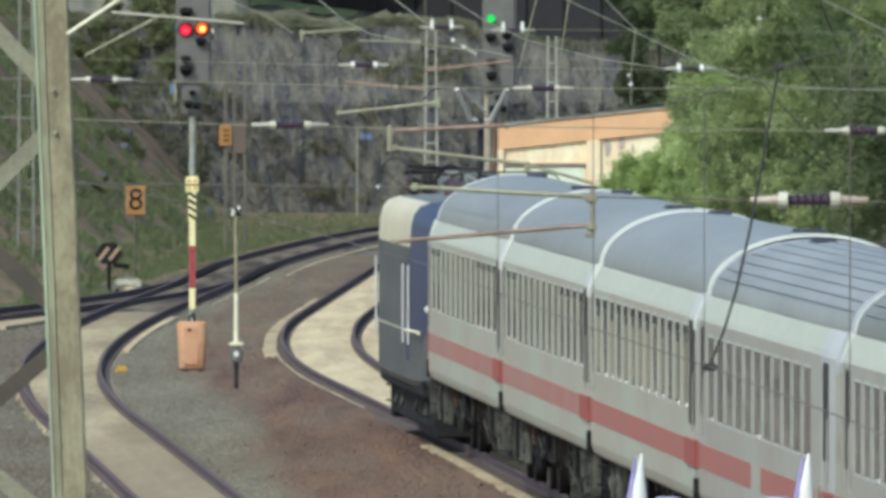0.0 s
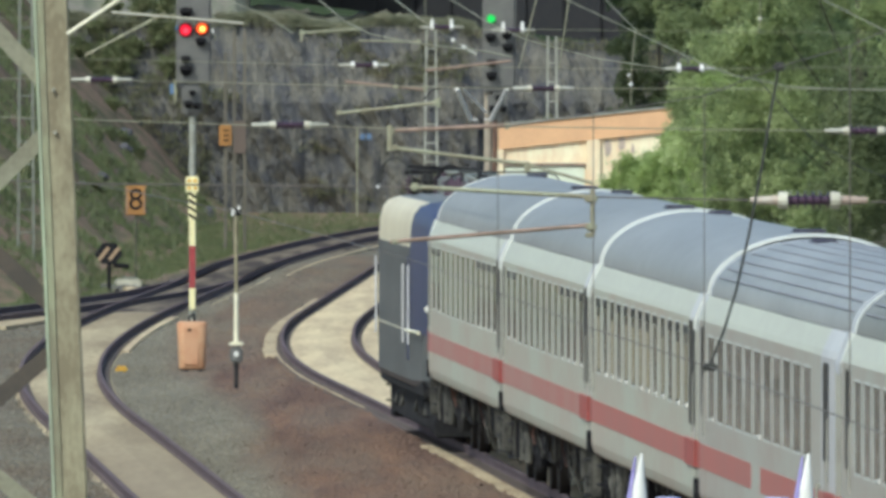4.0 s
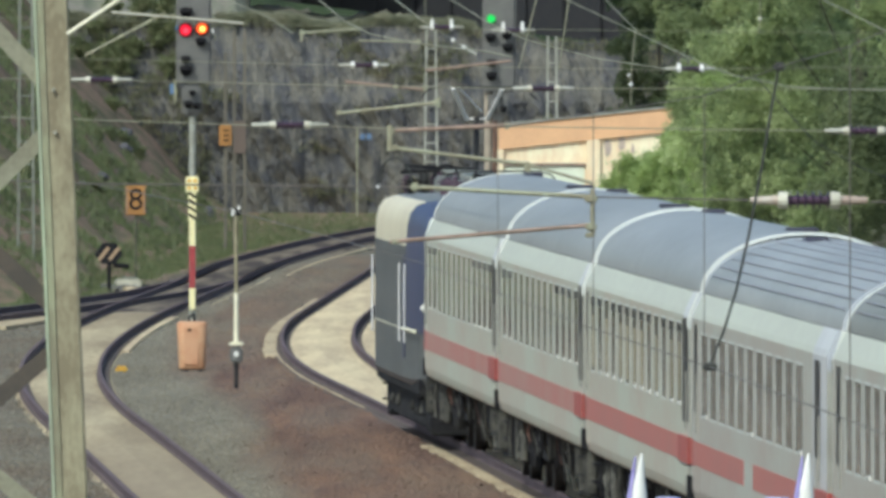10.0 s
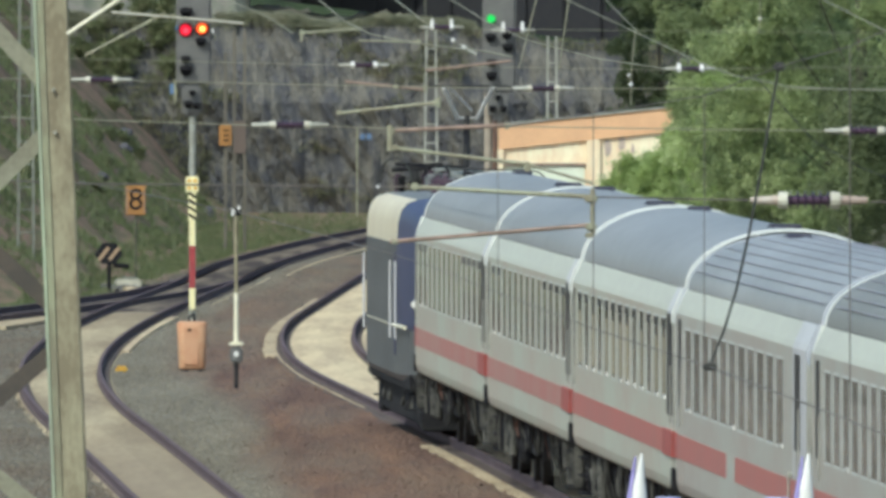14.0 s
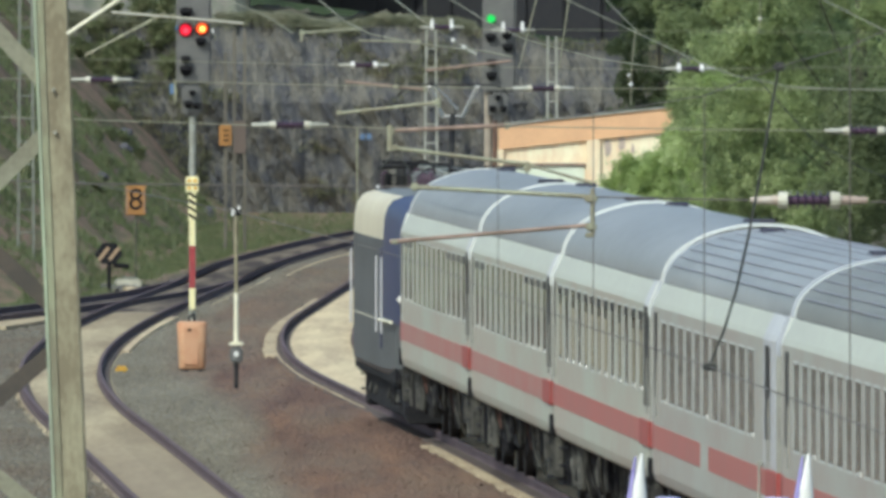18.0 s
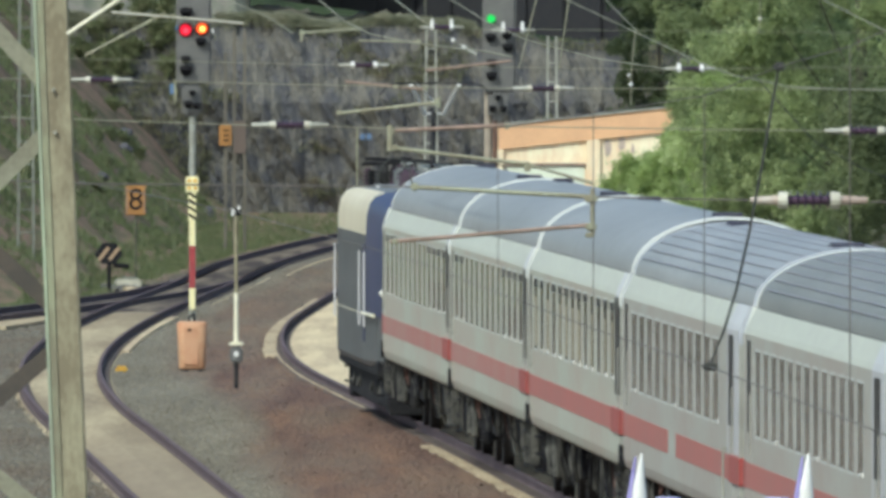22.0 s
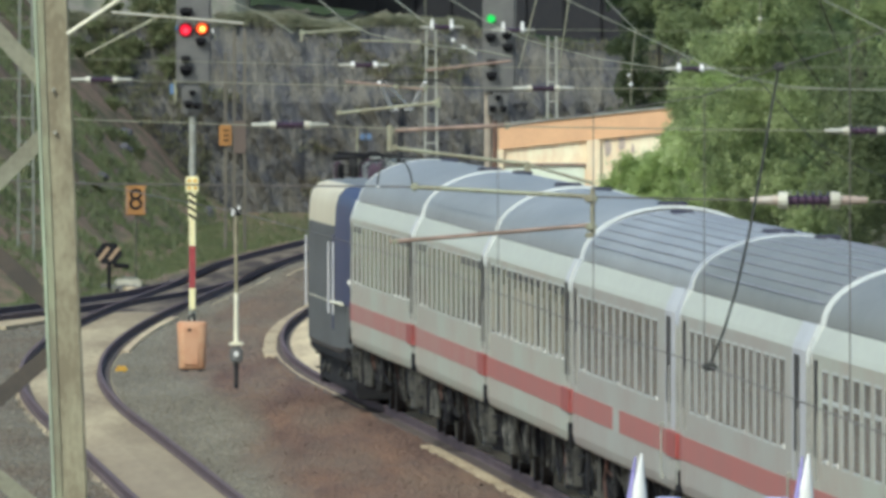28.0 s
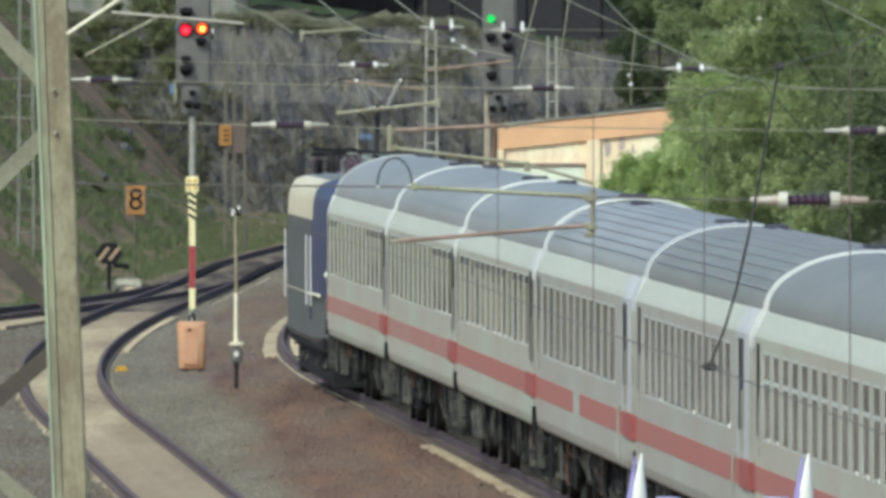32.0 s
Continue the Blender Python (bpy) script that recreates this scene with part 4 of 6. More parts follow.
            if e < 0 and not ribs:
                box(bm, (s * (HALF + 0.008), -h + (room + 0.12) / 2, 2.60), (0.010, room - 0.28, 1.24), 0.002)
            else:
                box(bm, (s * (HALF + 0.008), y, 2.66), (0.006, wide * (0.95 if e < 0 else 0.62), 1.05), 0.002)
            part("door_window", bm, M_DOORGLASS, d, "dark door glass")
            bm = bmesh.new()
            tube(bm, (s * (HALF + 0.03), y - wide * 0.6, 1.9), (s * (HALF + 0.03), y - wide * 0.6, 2.6), 0.012, n=6)
            part("handrail", bm, M_RIM, d)
    bm = bmesh.new()
    extrude_y(bm, roof_arc(18, 0.0, peak), -h, h)
    bmesh.ops.recalc_face_normals(bm, faces=bm.faces)
    roof = part("roof", bm, top or M_ROOF, t, smooth=True)
    if ribs:
        for i, (x, z) in enumerate(roof_arc(18, 0.012, peak)):
            if 1 < i < 17:
                bm = bmesh.new()
                box(bm, (x, 0, z - 0.007), (0.03, BODY_L - 1.6, 0.014), 0.004)
                part("roof_rib", bm, M_RIB, roof)
    for y, w in ((-h + 3.0, 0.75), (h - 2.4, 0.6)):
        bm = bmesh.new()
        box(bm, (rnd.uniform(-0.1, 0.25), y, peak + 0.005), (w * 0.55, w, 0.07), 0.03)
        part("roof_vent", bm, M_VENT, roof)
    # raised pale lip round both ends
    for e in (-1, 1):
        g = HALF + (0.03 if e < 0 else 0.004)
        for s in (-1, 1):
            bm = bmesh.new()
            box(bm, (s * (g - 0.04 - (0.016 if e < 0 and not ribs else 0.0)), e * (h - 0.01), (1.16 + Z_CANT0) / 2), (0.08, 0.09, Z_CANT0 - 1.16), 0.01)
            part("end_post", bm, M_ENDPOST, t, "grey corner post at the coach end")
        out = [(g + 0.002, Z_CANT0 - 0.12), (g, Z_CANT0), (1.31, Z_CANT1 + 0.02)] + roof_arc(20, 0.022 if e < 0 else 0.012, peak) + [(-1.31, Z_CANT1 + 0.02), (-g, Z_CANT0), (-g - 0.002, Z_CANT0 - 0.12)]
        inn = [(x * 0.972, z - 0.04) for x, z in out]
        bm = bmesh.new()
        rings = []
        for prof, y in ((out, e * (h - 0.05)), (out, e * (h + 0.035)), (inn, e * (h + 0.045)), (inn, e * (h - 0.06))):
            rings.append([bm.verts.new((x, y, z)) for x, z in prof])
        for a, b in ((0, 1), (1, 2), (3, 0)):
            for i in range(len(out) - 1):
                bm.faces.new((rings[a][i], rings[a][i + 1], rings[b][i + 1], rings[b][i]))
        bmesh.ops.recalc_face_normals(bm, faces=bm.faces)
        lip = part("end_lip", bm, M_LIP_BLUE if BODY_L > 26 else M_LIP, t, "pale raised lip round the coach end")
        for s in (-1, 1):
            bm = bmesh.new()
            wd, ln = (0.13, 2.18) if e < 0 else (0.05, 0.4)
            box(bm, (s * (HALF + (0.034 if e < 0 else 0.009) - wd / 2), e * (h + 0.07 - ln / 2), (Z_STRIPE0 + Z_STRIPE1) / 2), (wd, ln, Z_STRIPE1 - Z_STRIPE0 + 0.03), 0.005)
            part("lip_stripe", bm, M_STRIPE_DEEP, lip, "deep red stripe")
            if e > 0 or not ribs:
                continue
            bm = bmesh.new()
            tube(bm, (s * (HALF + 0.05), e * (h - 3.0), 1.2), (s * (HALF + 0.05), e * (h - 3.0), 1.85), 0.015, n=8)
            box(bm, (s * (HALF + 0.03), e * (h - 3.0), 1.2), (0.06, 0.05, 0.05), 0.01)
            box(bm, (s * (HALF + 0.03), e * (h - 3.0), 1.85), (0.06, 0.05, 0.05), 0.01)
            part("grab_handle", bm, M_GALV, t, "grey grab handle")
        bm = bmesh.new()
        box(bm, (0, e * h, 2.35), (2.6, 0.05, 2.4))
        part("end_wall", bm, M_UNDER, t)
        bm = bmesh.new()
        for k in range(4):
            box(bm, (0, e * (h + 0.05 + 0.05 * k), 2.3), (1.0 + 0.06 * (k % 2), 0.045, 2.1 + 0.06 * (k % 2)), 0.01)
        part("gangway", bm, M_RUBBER, t)
    bm = bmesh.new()
    box(bm, (0, 0, Z_SILL + 0.02), (2.6, BODY_L - 0.2, 0.12))
    part("floor_frame", bm, M_UNDER, t)
    y = -5.6
    while y < 5.4:
        L = rnd.uniform(0.7, 1.9)
        dz = rnd.uniform(0.32, 0.62)
        for s in (-1, 1):
            bm = bmesh.new()
            box(bm, (s * rnd.uniform(0.76, 0.98), y + L / 2, Z_SILL - 0.05 - dz / 2), (rnd.uniform(0.2, 0.34), L, dz), 0.03)
            part("equipment_box", bm, M_UNDER, t)
        y += L + rnd.uniform(0.2, 0.7)
    for yy in (-h + 3.4, h - 3.4):
        bogie(t, yy)
    # pipes, brackets and cables that hang below the sill
    for k in range(72):
        y = rnd.uniform(-h + 0.6, h - 0.6)
        for s in (-1, 1):
            bm = bmesh.new()
            x0, z0, w = s * rnd.uniform(1.0, 1.34), Z_SILL - 0.04, rnd.uniform(0.008, 0.024)
            x1, z1 = x0 - s * rnd.uniform(-0.03, 0.14), rnd.uniform(0.36, 0.85)
            if k % 3:
                strand(bm, [(x0, y, z0), ((x0 + x1) / 2 + s * 0.03, y + 0.1, (z0 + z1) / 2), (x1, y + rnd.uniform(-0.3, 0.3), z1)], w, 5)
                part("hose", bm, M_RUSTBIT if k % 11 == 5 else M_STEP if k % 2 else M_UNDER, t)
            else:
                box(bm, ((x0 + x1) / 2, y, (z0 + z1) / 2), (2.2 * w, 0.12, z0 - z1), 0.008)
                part("bracket", bm, M_STEP if k % 2 else M_UNDER, t)
    for e in (-1, 1):
        for s in (-1, 1):
            bm = bmesh.new()
            tube(bm, (s * 0.875, e * (h - 0.1), 1.05), (s * 0.875, e * (h + 0.25), 1.05), 0.10)
            tube(bm, (s * 0.875, e * (h + 0.22), 1.05), (s * 0.875, e * (h + 0.30), 1.05), 0.22, n=16)
            part("buffer", bm, M_UNDER, t)
            bm = bmesh.new()
            for k in range(3):
                box(bm, (s * 1.28, e * (h - 1.55), 0.45 + 0.24 * k), (0.22, 0.7, 0.03))
            box(bm, (s * 1.28, e * (h - 1.55) - 0.36, 0.72), (0.04, 0.03, 0.6))
            part("step", bm, M_UNDER, t)
            bm = bmesh.new()
            box(bm, (s * (HALF - 0.02), e * (h - 0.05), 1.22), (0.10, 0.16, 0.28), 0.01)
            part("jack_pocket", bm, M_BLACK, t)
            bm = bmesh.new()
            box(bm, (s * 1.33, e * (h - 0.12), 0.78), (0.12, 0.10, 0.58), 0.02)
            part("hose_bracket", bm, M_STEP, t, "pale grey hanging bracket")
            for q in range(3):
                bm = bmesh.new()
                strand(bm, [(s * (1.2 - 0.1 * q), e * (h - 0.5 - 0.5 * q), 1.05), (s * (1.24 - 0.1 * q), e * (h - 0.45 - 0.5 * q), 0.62 + 0.1 * q), (s * (1.15 - 0.1 * q), e * (h - 0.2 - 0.5 * q), 0.5)], 0.03)
                part("hose", bm, M_STEP if q == 1 else M_UNDER, t)
    return t


def loco():
    """Electric locomotive: raked cabs, beige upper band, pantograph."""
    t = thing("locomotive", pose(0, 0, 0), "grey-blue electric locomotive with beige upper band and raised pantograph", "locomotive")
    h = 9.0
    W = 1.50

    def ring(y, w, z0, z1):
        half = [(w - 0.06, z0), (w, z0 + 0.1), (w, 1.70), (w, 3.05), (w - 0.002, 3.06), (w - 0.02, 3.40), (w - 0.07, z1 - 0.20), (w - 0.17, z1 - 0.08), (w - 0.34, z1 - 0.02), (w - 0.7, z1 + 0.02)]
        return [(-a, y, z) for a, z in half] + [(a, y, z) for a, z in half[::-1]]

    rear = 4.1
    secs = [(-h, 1.16, 0.92, 3.60), (-h + 0.35, 1.26, 0.90, 3.70), (-h + 1.2, 1.42, 0.88, 3.76), (-h + rear, W, 0.85, 3.79),
            (h - 1.5, W, 0.85, 3.79), (h - 0.9, 1.36, 0.88, 3.71), (h - 0.35, 1.24, 0.90, 3.66), (h, 1.16, 0.92, 3.58)]
    rings = [ring(*s) for s in secs]

    def skin(name, ia, ib, js, material, label="", caps=()):
        bm = bmesh.new()
        vs = [[bm.verts.new(p) for p in rings[i]] for i in range(ia, ib + 1)]
        for a, b in zip(vs, vs[1:]):
            for j in js:
                bm.faces.new((a[j], a[j + 1], b[j + 1], b[j]))
        for c in caps:
            bm.faces.new(vs[c])
        bmesh.ops.delete(bm, geom=[v for v in bm.verts if not v.link_faces], context="VERTS")
        bmesh.ops.recalc_face_normals(bm, faces=bm.faces)
        return part(name, bm, material, t, label, smooth=name in ("upper_band", "rear_cab", "front_cab"))

    skin("body", 3, 4, (0, 1, 2, 3, 15, 16, 17, 18), M_LOCO)
    skin("upper_band", 3, 4, (4, 5, 6, 7, 11, 12, 13, 14), M_BEIGE, "beige upper band")
    skin("roof", 3, 4, (8, 9, 10), M_LOCO_ROOF)
    for nm, ia, ib, cap in (("rear_cab", 0, 3, 0), ("front_cab", 4, 7, -1)):
        c = skin(nm, ia, ib, range(2, 17), M_LOCO_BLUE, "deep blue cab", caps=(cap,))
        for js in ((0, 1), (17, 18)):
            skin("cab_apron", ia, ib, js, M_LOCO, "grey lower panel of the cab")
        e = -1 if nm == "rear_cab" else 1
        for s in (-1, 1):
            bm = bmesh.new()
            box(bm, (s * 0.55, e * (h + 0.01), 2.75), (0.95, 0.04, 0.75), 0.03)
            part("windscreen", bm, M_DOORGLASS, c)
            bm = bmesh.new()
            tube(bm, (s * 0.85, e * h, 1.55), (s * 0.85, e * (h + 0.06), 1.55), 0.12, n=14)
            part("headlight", bm, M_PORCELAIN, c)
            bm = bmesh.new()
            tube(bm, (s * 0.875, e * (h - 0.1), 1.05), (s * 0.875, e * (h + 0.45), 1.05), 0.10)
            tube(bm, (s * 0.875, e * (h + 0.42), 1.05), (s * 0.875, e * (h + 0.50), 1.05), 0.24, n=16)
            part("buffer", bm, M_UNDER, t)
    for s in (-1, 1):
        bm = bmesh.new()
        box(bm, (s * (W + 0.004), (rear - 1.5) / 2, 1.72), (0.012, 2 * h - rear - 1.6, 0.03))
        part("trim_line", bm, M_CAP, t, "thin pale line")
        bm = bmesh.new()
        tube(bm, (s * (W + 0.05), -h + rear + 0.4, 1.74), (s * (W - 0.01), -h + 1.0, 1.74), 0.03, n=8)
        part("grab_rail", bm, M_WHITE, t, "white horizontal grab rail")
        for y in (-h + rear + 0.75, h - 1.2):
            bm = bmesh.new()
            box(bm, (s * (W + (0.003 if y < 0 else -0.05)), y, 2.08), (0.03, 0.78, 1.66), 0.02)
            d = part("cab_door", bm, M_LOCO if y > 0 else M_LOCO_BLUE, t)
            for o in (-1.3, 0.75) if y < 0 else (-0.45,):
                bm = bmesh.new()
                x = s * (W + 0.05)
                tube(bm, (x, y + o, 1.52), (x, y + o, 2.78), 0.019, n=8)
                part("handrail", bm, M_ENDPANEL, d)
    bm = bmesh.new()
    box(bm, (0, 0, 0.95), (2.5, 2 * h - 1.5, 0.3))
    box(bm, (0, 0, 0.57), (2.54, 2 * h - 1.5, 0.78), 0.05)
    box(bm, (0, 0.4, 0.86), (2.84, 2 * h - 1.2, 0.34), 0.05)
    part("underframe", bm, M_UNDER, t)
    for y in (-4.9, 4.9):
        bogie(t, y)
    for e in (-1, 1):
        bm = bmesh.new()
        box(bm, (0, e * (h - 0.5), 0.50), (2.5, 0.12, 0.82), 0.03)
        for s in (-1, 1):
            box(bm, (s * 1.18, e * (h - 1.3), 0.52), (0.14, 1.6, 0.78), 0.03)
            box(bm, (s * 1.16, e * 4.9, 0.50), (0.16, 3.7, 0.62), 0.04)
            for k in range(3):
                box(bm, (s * 1.3, e * (h - 2.2), 0.4 + 0.26 * k), (0.2, 0.5, 0.03))
        part("rail_guard", bm, M_UNDER, t)
        for s in (-1, 1):
            for k in range(6):
                bm = bmesh.new()
                x, y = s * (1.2 + 0.03 * (k % 3)), e * (h - 2.6) - e * 0.75 * k
                strand(bm, [(x, y, 0.95), (x + 0.03, y + 0.1, 0.7), (x - 0.05, y + 0.2, 0.35 + 0.05 * (k % 2))], 0.03 + 0.01 * (k % 2), 6)
                part("sand_pipe", bm, M_STEP if k % 2 else M_UNDER, t)
    # roof gear
    for y, s in ((3.2, 1), (-5.6, 0)):
        p = part("pantograph", panto(s), M_UNDER, t)
        p.matrix_basis = pose(0, y, 3.80)
        if s:
            part("upper_arm", upper_arm(), M_ALU, p, "bare aluminium upper arms")
        bm = bmesh.new()
        hy, hz = (-0.35, 1.78) if s else (0.6, 0.46)
        for dy in (-0.18, 0.18):
            box(bm, (0, hy + dy, hz), (1.3, 0.04, 0.025), 0.006)
        for e in (-1, 1):
            strand(bm, [(e * 0.65, hy, hz), (e * 0.82, hy, hz - 0.05), (e * 0.95, hy, hz - 0.2)], 0.012)
        part("collector_head", bm, M_UNDER, p, "dark carbon collector strips")
    rnd = random.Random(3)
    for y in (-7.0, -5.6, -4.2, -2.8, -1.2, 0.2, 1.6, 3.0, 7.0):
        for x in (-0.55, 0.1, 0.6):
            bm = bmesh.new()
            tube(bm, (x, y, 3.72), (x, y, 4.06 + rnd.uniform(0, 0.1)), 0.07, 0.05)
            tube(bm, (x, y, 3.93), (x, y, 3.96), 0.11)
            tube(bm, (x, y, 4.0), (x, y, 4.03), 0.10)
            part("roof_insulator", bm, M_CAP if x > 0 else M_BROWN_INS, t)
    for y in (6.6, 7.3, 8.0):
        for x in (-0.95, -0.7, -0.45, -0.2):
            bm = bmesh.new()
            tube(bm, (x, y, 3.72), (x, y, 3.92 + rnd.uniform(0.05, 0.25)), 0.06, 0.05, 8)
            for k in range(3):
                tube(bm, (x, y, 3.86 + 0.07 * k), (x, y, 3.89 + 0.07 * k), 0.10, n=10)
            part("roof_insulator", bm, M_BROWN_INS if rnd.random() < 0.6 else M_UNDER, t)
        bm = bmesh.new()
        tube(bm, (-1.05, y, 4.12 + rnd.uniform(0, 0.15)), (0.1, y + rnd.uniform(-0.5, 0.5), 4.2), 0.03, n=8)
        part("busbar", bm, M_UNDER, t)
    for y, z, w in ((-3.2, 4.0, 0.7), (-1.6, 4.12, 0.5), (2.2, 4.05, 0.8), (4.2, 4.2, 0.5), (6.6, 4.1, 0.6)):
        bm = bmesh.new()
        box(bm, (rnd.uniform(-0.4, 0.3), y, (3.72 + z) / 2), (w, 0.8, z - 3.72), 0.05)
        part("roof_box", bm, M_LOCO_ROOF, t)
    for s in (-1, 1):
        bm = bmesh.new()
        box(bm, (s * 1.36, -h + 0.75, 2.12), (0.10, 0.30, 0.12), 0.03)
        part("marker_lamp", bm, M_PORCELAIN, t, "small white lamp")
    for x, y in ((-0.5, 3.4),):
        bm = bmesh.new()
        strand(bm, [(x + 0.22 * math.cos(a), y, 4.05 + 0.25 * math.sin(a)) for a in [math.pi * k / 8 for k in range(9)]], 0.016)
        part("roof_cable", bm, M_UNDER, t)
    bm = bmesh.new()
    strand(bm, [(-0.55, -7.2, 4.16), (-0.55, -3.5, 4.18), (0.1, 0.5, 4.2), (-0.4, 7.0, 4.16)], 0.03)
    part("busbar", bm, M_GALV, t)
    return t


def panto(up):
    """Single-arm pantograph; the raised one reaches the wire, the other lies folded."""
    bm = bmesh.new()
    for x in (-0.5, 0.5):
        box(bm, (x, 0, 0.15), (0.07, 1.8, 0.07), 0.01)
        for y in (-0.7, 0.7):
            tube(bm, (x, y, -0.05), (x, y, 0.15), 0.07)
    for y in (-0.8, 0.8):
        box(bm, (0, y, 0.15), (1.0, 0.07, 0.07), 0.01)
    if up:
        knee, head = Vector((0.04, 0.9, 1.25)), Vector((0.0, -0.35, 1.76))
        tube(bm, (-0.06, -0.6, 0.2), knee, 0.055, 0.05)
    else:
        tube(bm, (0, 0.7, 0.25), (0, -0.7, 0.35), 0.05)
        for s in (-1, 1):
            tube(bm, (s * 0.1, -0.7, 0.35), (s * 0.4, 0.6, 0.42), 0.03)
    return bm


def upper_arm():
    bm = bmesh.new()
    knee, head = Vector((0.04, 0.9, 1.25)), Vector((0.0, -0.35, 1.76))
    for s in (-1, 1):
        tube(bm, knee + Vector((s * 0.17, 0, 0)), head + Vector((s * 0.41, 0, 0)), 0.036, 0.032)
    tube(bm, knee + Vector((0.08, 0.1, 0.12)), head + Vector((-0.33, -0.1, 0.02)), 0.017)
    tube(bm, knee + Vector((-0.2, 0, 0)), knee + Vector((0.2, 0, 0)), 0.012)
    return bm


LOW = (2.09, 3.11)
RIB_LONG = coach("darker light grey coach with red stripe and ribbed roof", 4, True, 11, 0.36, 4.6, 1.8, BODY_L=27.0, paint=M_SIDE_DULL, glass=M_GLASS_BROWN, levels=LOW)
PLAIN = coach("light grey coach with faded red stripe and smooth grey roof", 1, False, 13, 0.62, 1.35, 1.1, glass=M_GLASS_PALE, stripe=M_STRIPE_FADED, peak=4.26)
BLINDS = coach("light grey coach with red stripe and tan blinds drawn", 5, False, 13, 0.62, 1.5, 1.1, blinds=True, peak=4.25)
DULL = coach("light grey coach with red stripe and darker smooth roof", 6, False, 13, 0.55, 1.7, 1.5, top=M_ROOF_DULL, glass=M_GLASS_BROWN, transom=True, levels=LOW)
RIBBED = coach("darker light grey coach with red stripe and ribbed roof", 2, True, 13, 0.36, 4.2, 1.9, paint=M_SIDE_DULL, top=M_ROOF_DULL, glass=M_GLASS_BROWN, levels=LOW)
LOCO = loco()
CARS = [(LOCO, 9.55, 9.9)]
kinds = [PLAIN, PLAIN, BLINDS, RIB_LONG, RIBBED, DULL, DULL]
used = set()
for i, k in enumerate(kinds):
    ob = k
    if k.name in used:
        ob = copy_thing(k, pose(0, 0, 0))
    used.add(k.name)
    CARS.append((ob, -13.2 - 26.4 * i - (0.55 if i == 3 else 1.1 if i > 3 else 0.0), 9.3))


# ---- masts, signals and signs ----


def lattice_mast(p, height, w0, w1, leg, pitch, label, material=None, shift=0.0, group="lattice masts", faces=(0, 1, 2, 3), battens=False, shaded=(0.0, 0.0)):
    """Square steel lattice mast: four angle legs drawn in towards the top, zigzag braces on each face."""
    material = material or M_GALV
    t = thing("lattice_mast", at(p), label, "mast", group=group)

    def corner(k, z):
        h = (w0 + (w1 - w0) * z / height) / 2
        return Vector((h * (1, -1, -1, 1)[k], h * (-1, -1, 1, 1)[k], z))

    for k in range(4):
        bm = bmesh.new()
        a, b = corner(k, 0), corner(k, height)
        sx, sy = (-1, 1, 1, -1)[k], (1, 1, -1, -1)[k]
        pts = [(0, 0), (leg, 0), (leg, leg * 0.14), (leg * 0.14, leg * 0.14), (leg * 0.14, leg), (0, leg)]
        r = [[bm.verts.new(c + Vector((sx * u, sy * v, 0))) for u, v in pts] for c in (a, b)]
        for i in range(6):
            j = (i + 1) % 6
            bm.faces.new((r[0][i], r[0][j], r[1][j], r[1][i]))
        bm.faces.new(r[0])
        bm.faces.new(r[1])
        bmesh.ops.recalc_face_normals(bm, faces=bm.faces)
        part("leg", bm, material, t)
    for f in faces:
        z, right = shift, True
        while z < height - pitch / 2:
            z1 = z + pitch / 2
            a = corner(f if right or battens else (f + 1) % 4, max(z, 0.02))
            b = corner((f + 1) % 4 if right or battens else f, z if battens else z1)
            d = b - a
            if not battens:
                a, b = a + d * 0.07, b - d * 0.07
            n = Vector(((0, -1, 0), (-1, 0, 0), (0, 1, 0), (1, 0, 0))[f])
            side = d.cross(n).normalized() * leg * 0.30
            q = n * leg * 0.05
            a, b = a - n * leg * 0.1, b - n * leg * 0.1
            bm = bmesh.new()
            vs = [bm.verts.new(v) for v in (a + side - q, a - side - q, b - side - q, b + side - q, a + side + q, a - side + q, b - side + q, b + side + q)]
            for i in ((0, 1, 2, 3), (4, 5, 6, 7), (0, 1, 5, 4), (1, 2, 6, 5), (2, 3, 7, 6), (3, 0, 4, 7)):
                bm.faces.new([vs[k] for k in i])
            bmesh.ops.recalc_face_normals(bm, faces=bm.faces)
            # braces within this height band get dark paint in place of shade
            dark = shaded[0] < (z + z1) / 2 < shaded[1]
            part("batten" if battens else "brace", bm, M_BRACE_DARK if dark else M_BRACE if material is M_MAST else material, t, "dark shaded brace" if dark else "")
            z, right = z1, not right
    bm = bmesh.new()
    box(bm, (0, 0, -0.15), (w0 + 0.3, w0 + 0.3, 0.5), 0.03)
    part("footing", bm, M_SLAB, t)
    return t


near = lattice_mast((-1.603, 78.4, -0.2), 9.0, 0.934, 0.222, 0.105, 0.826, "weathered steel lattice mast with zigzag braces", M_MAST, shift=0.098, faces=(0, 1), shaded=(5.5, 6.35))
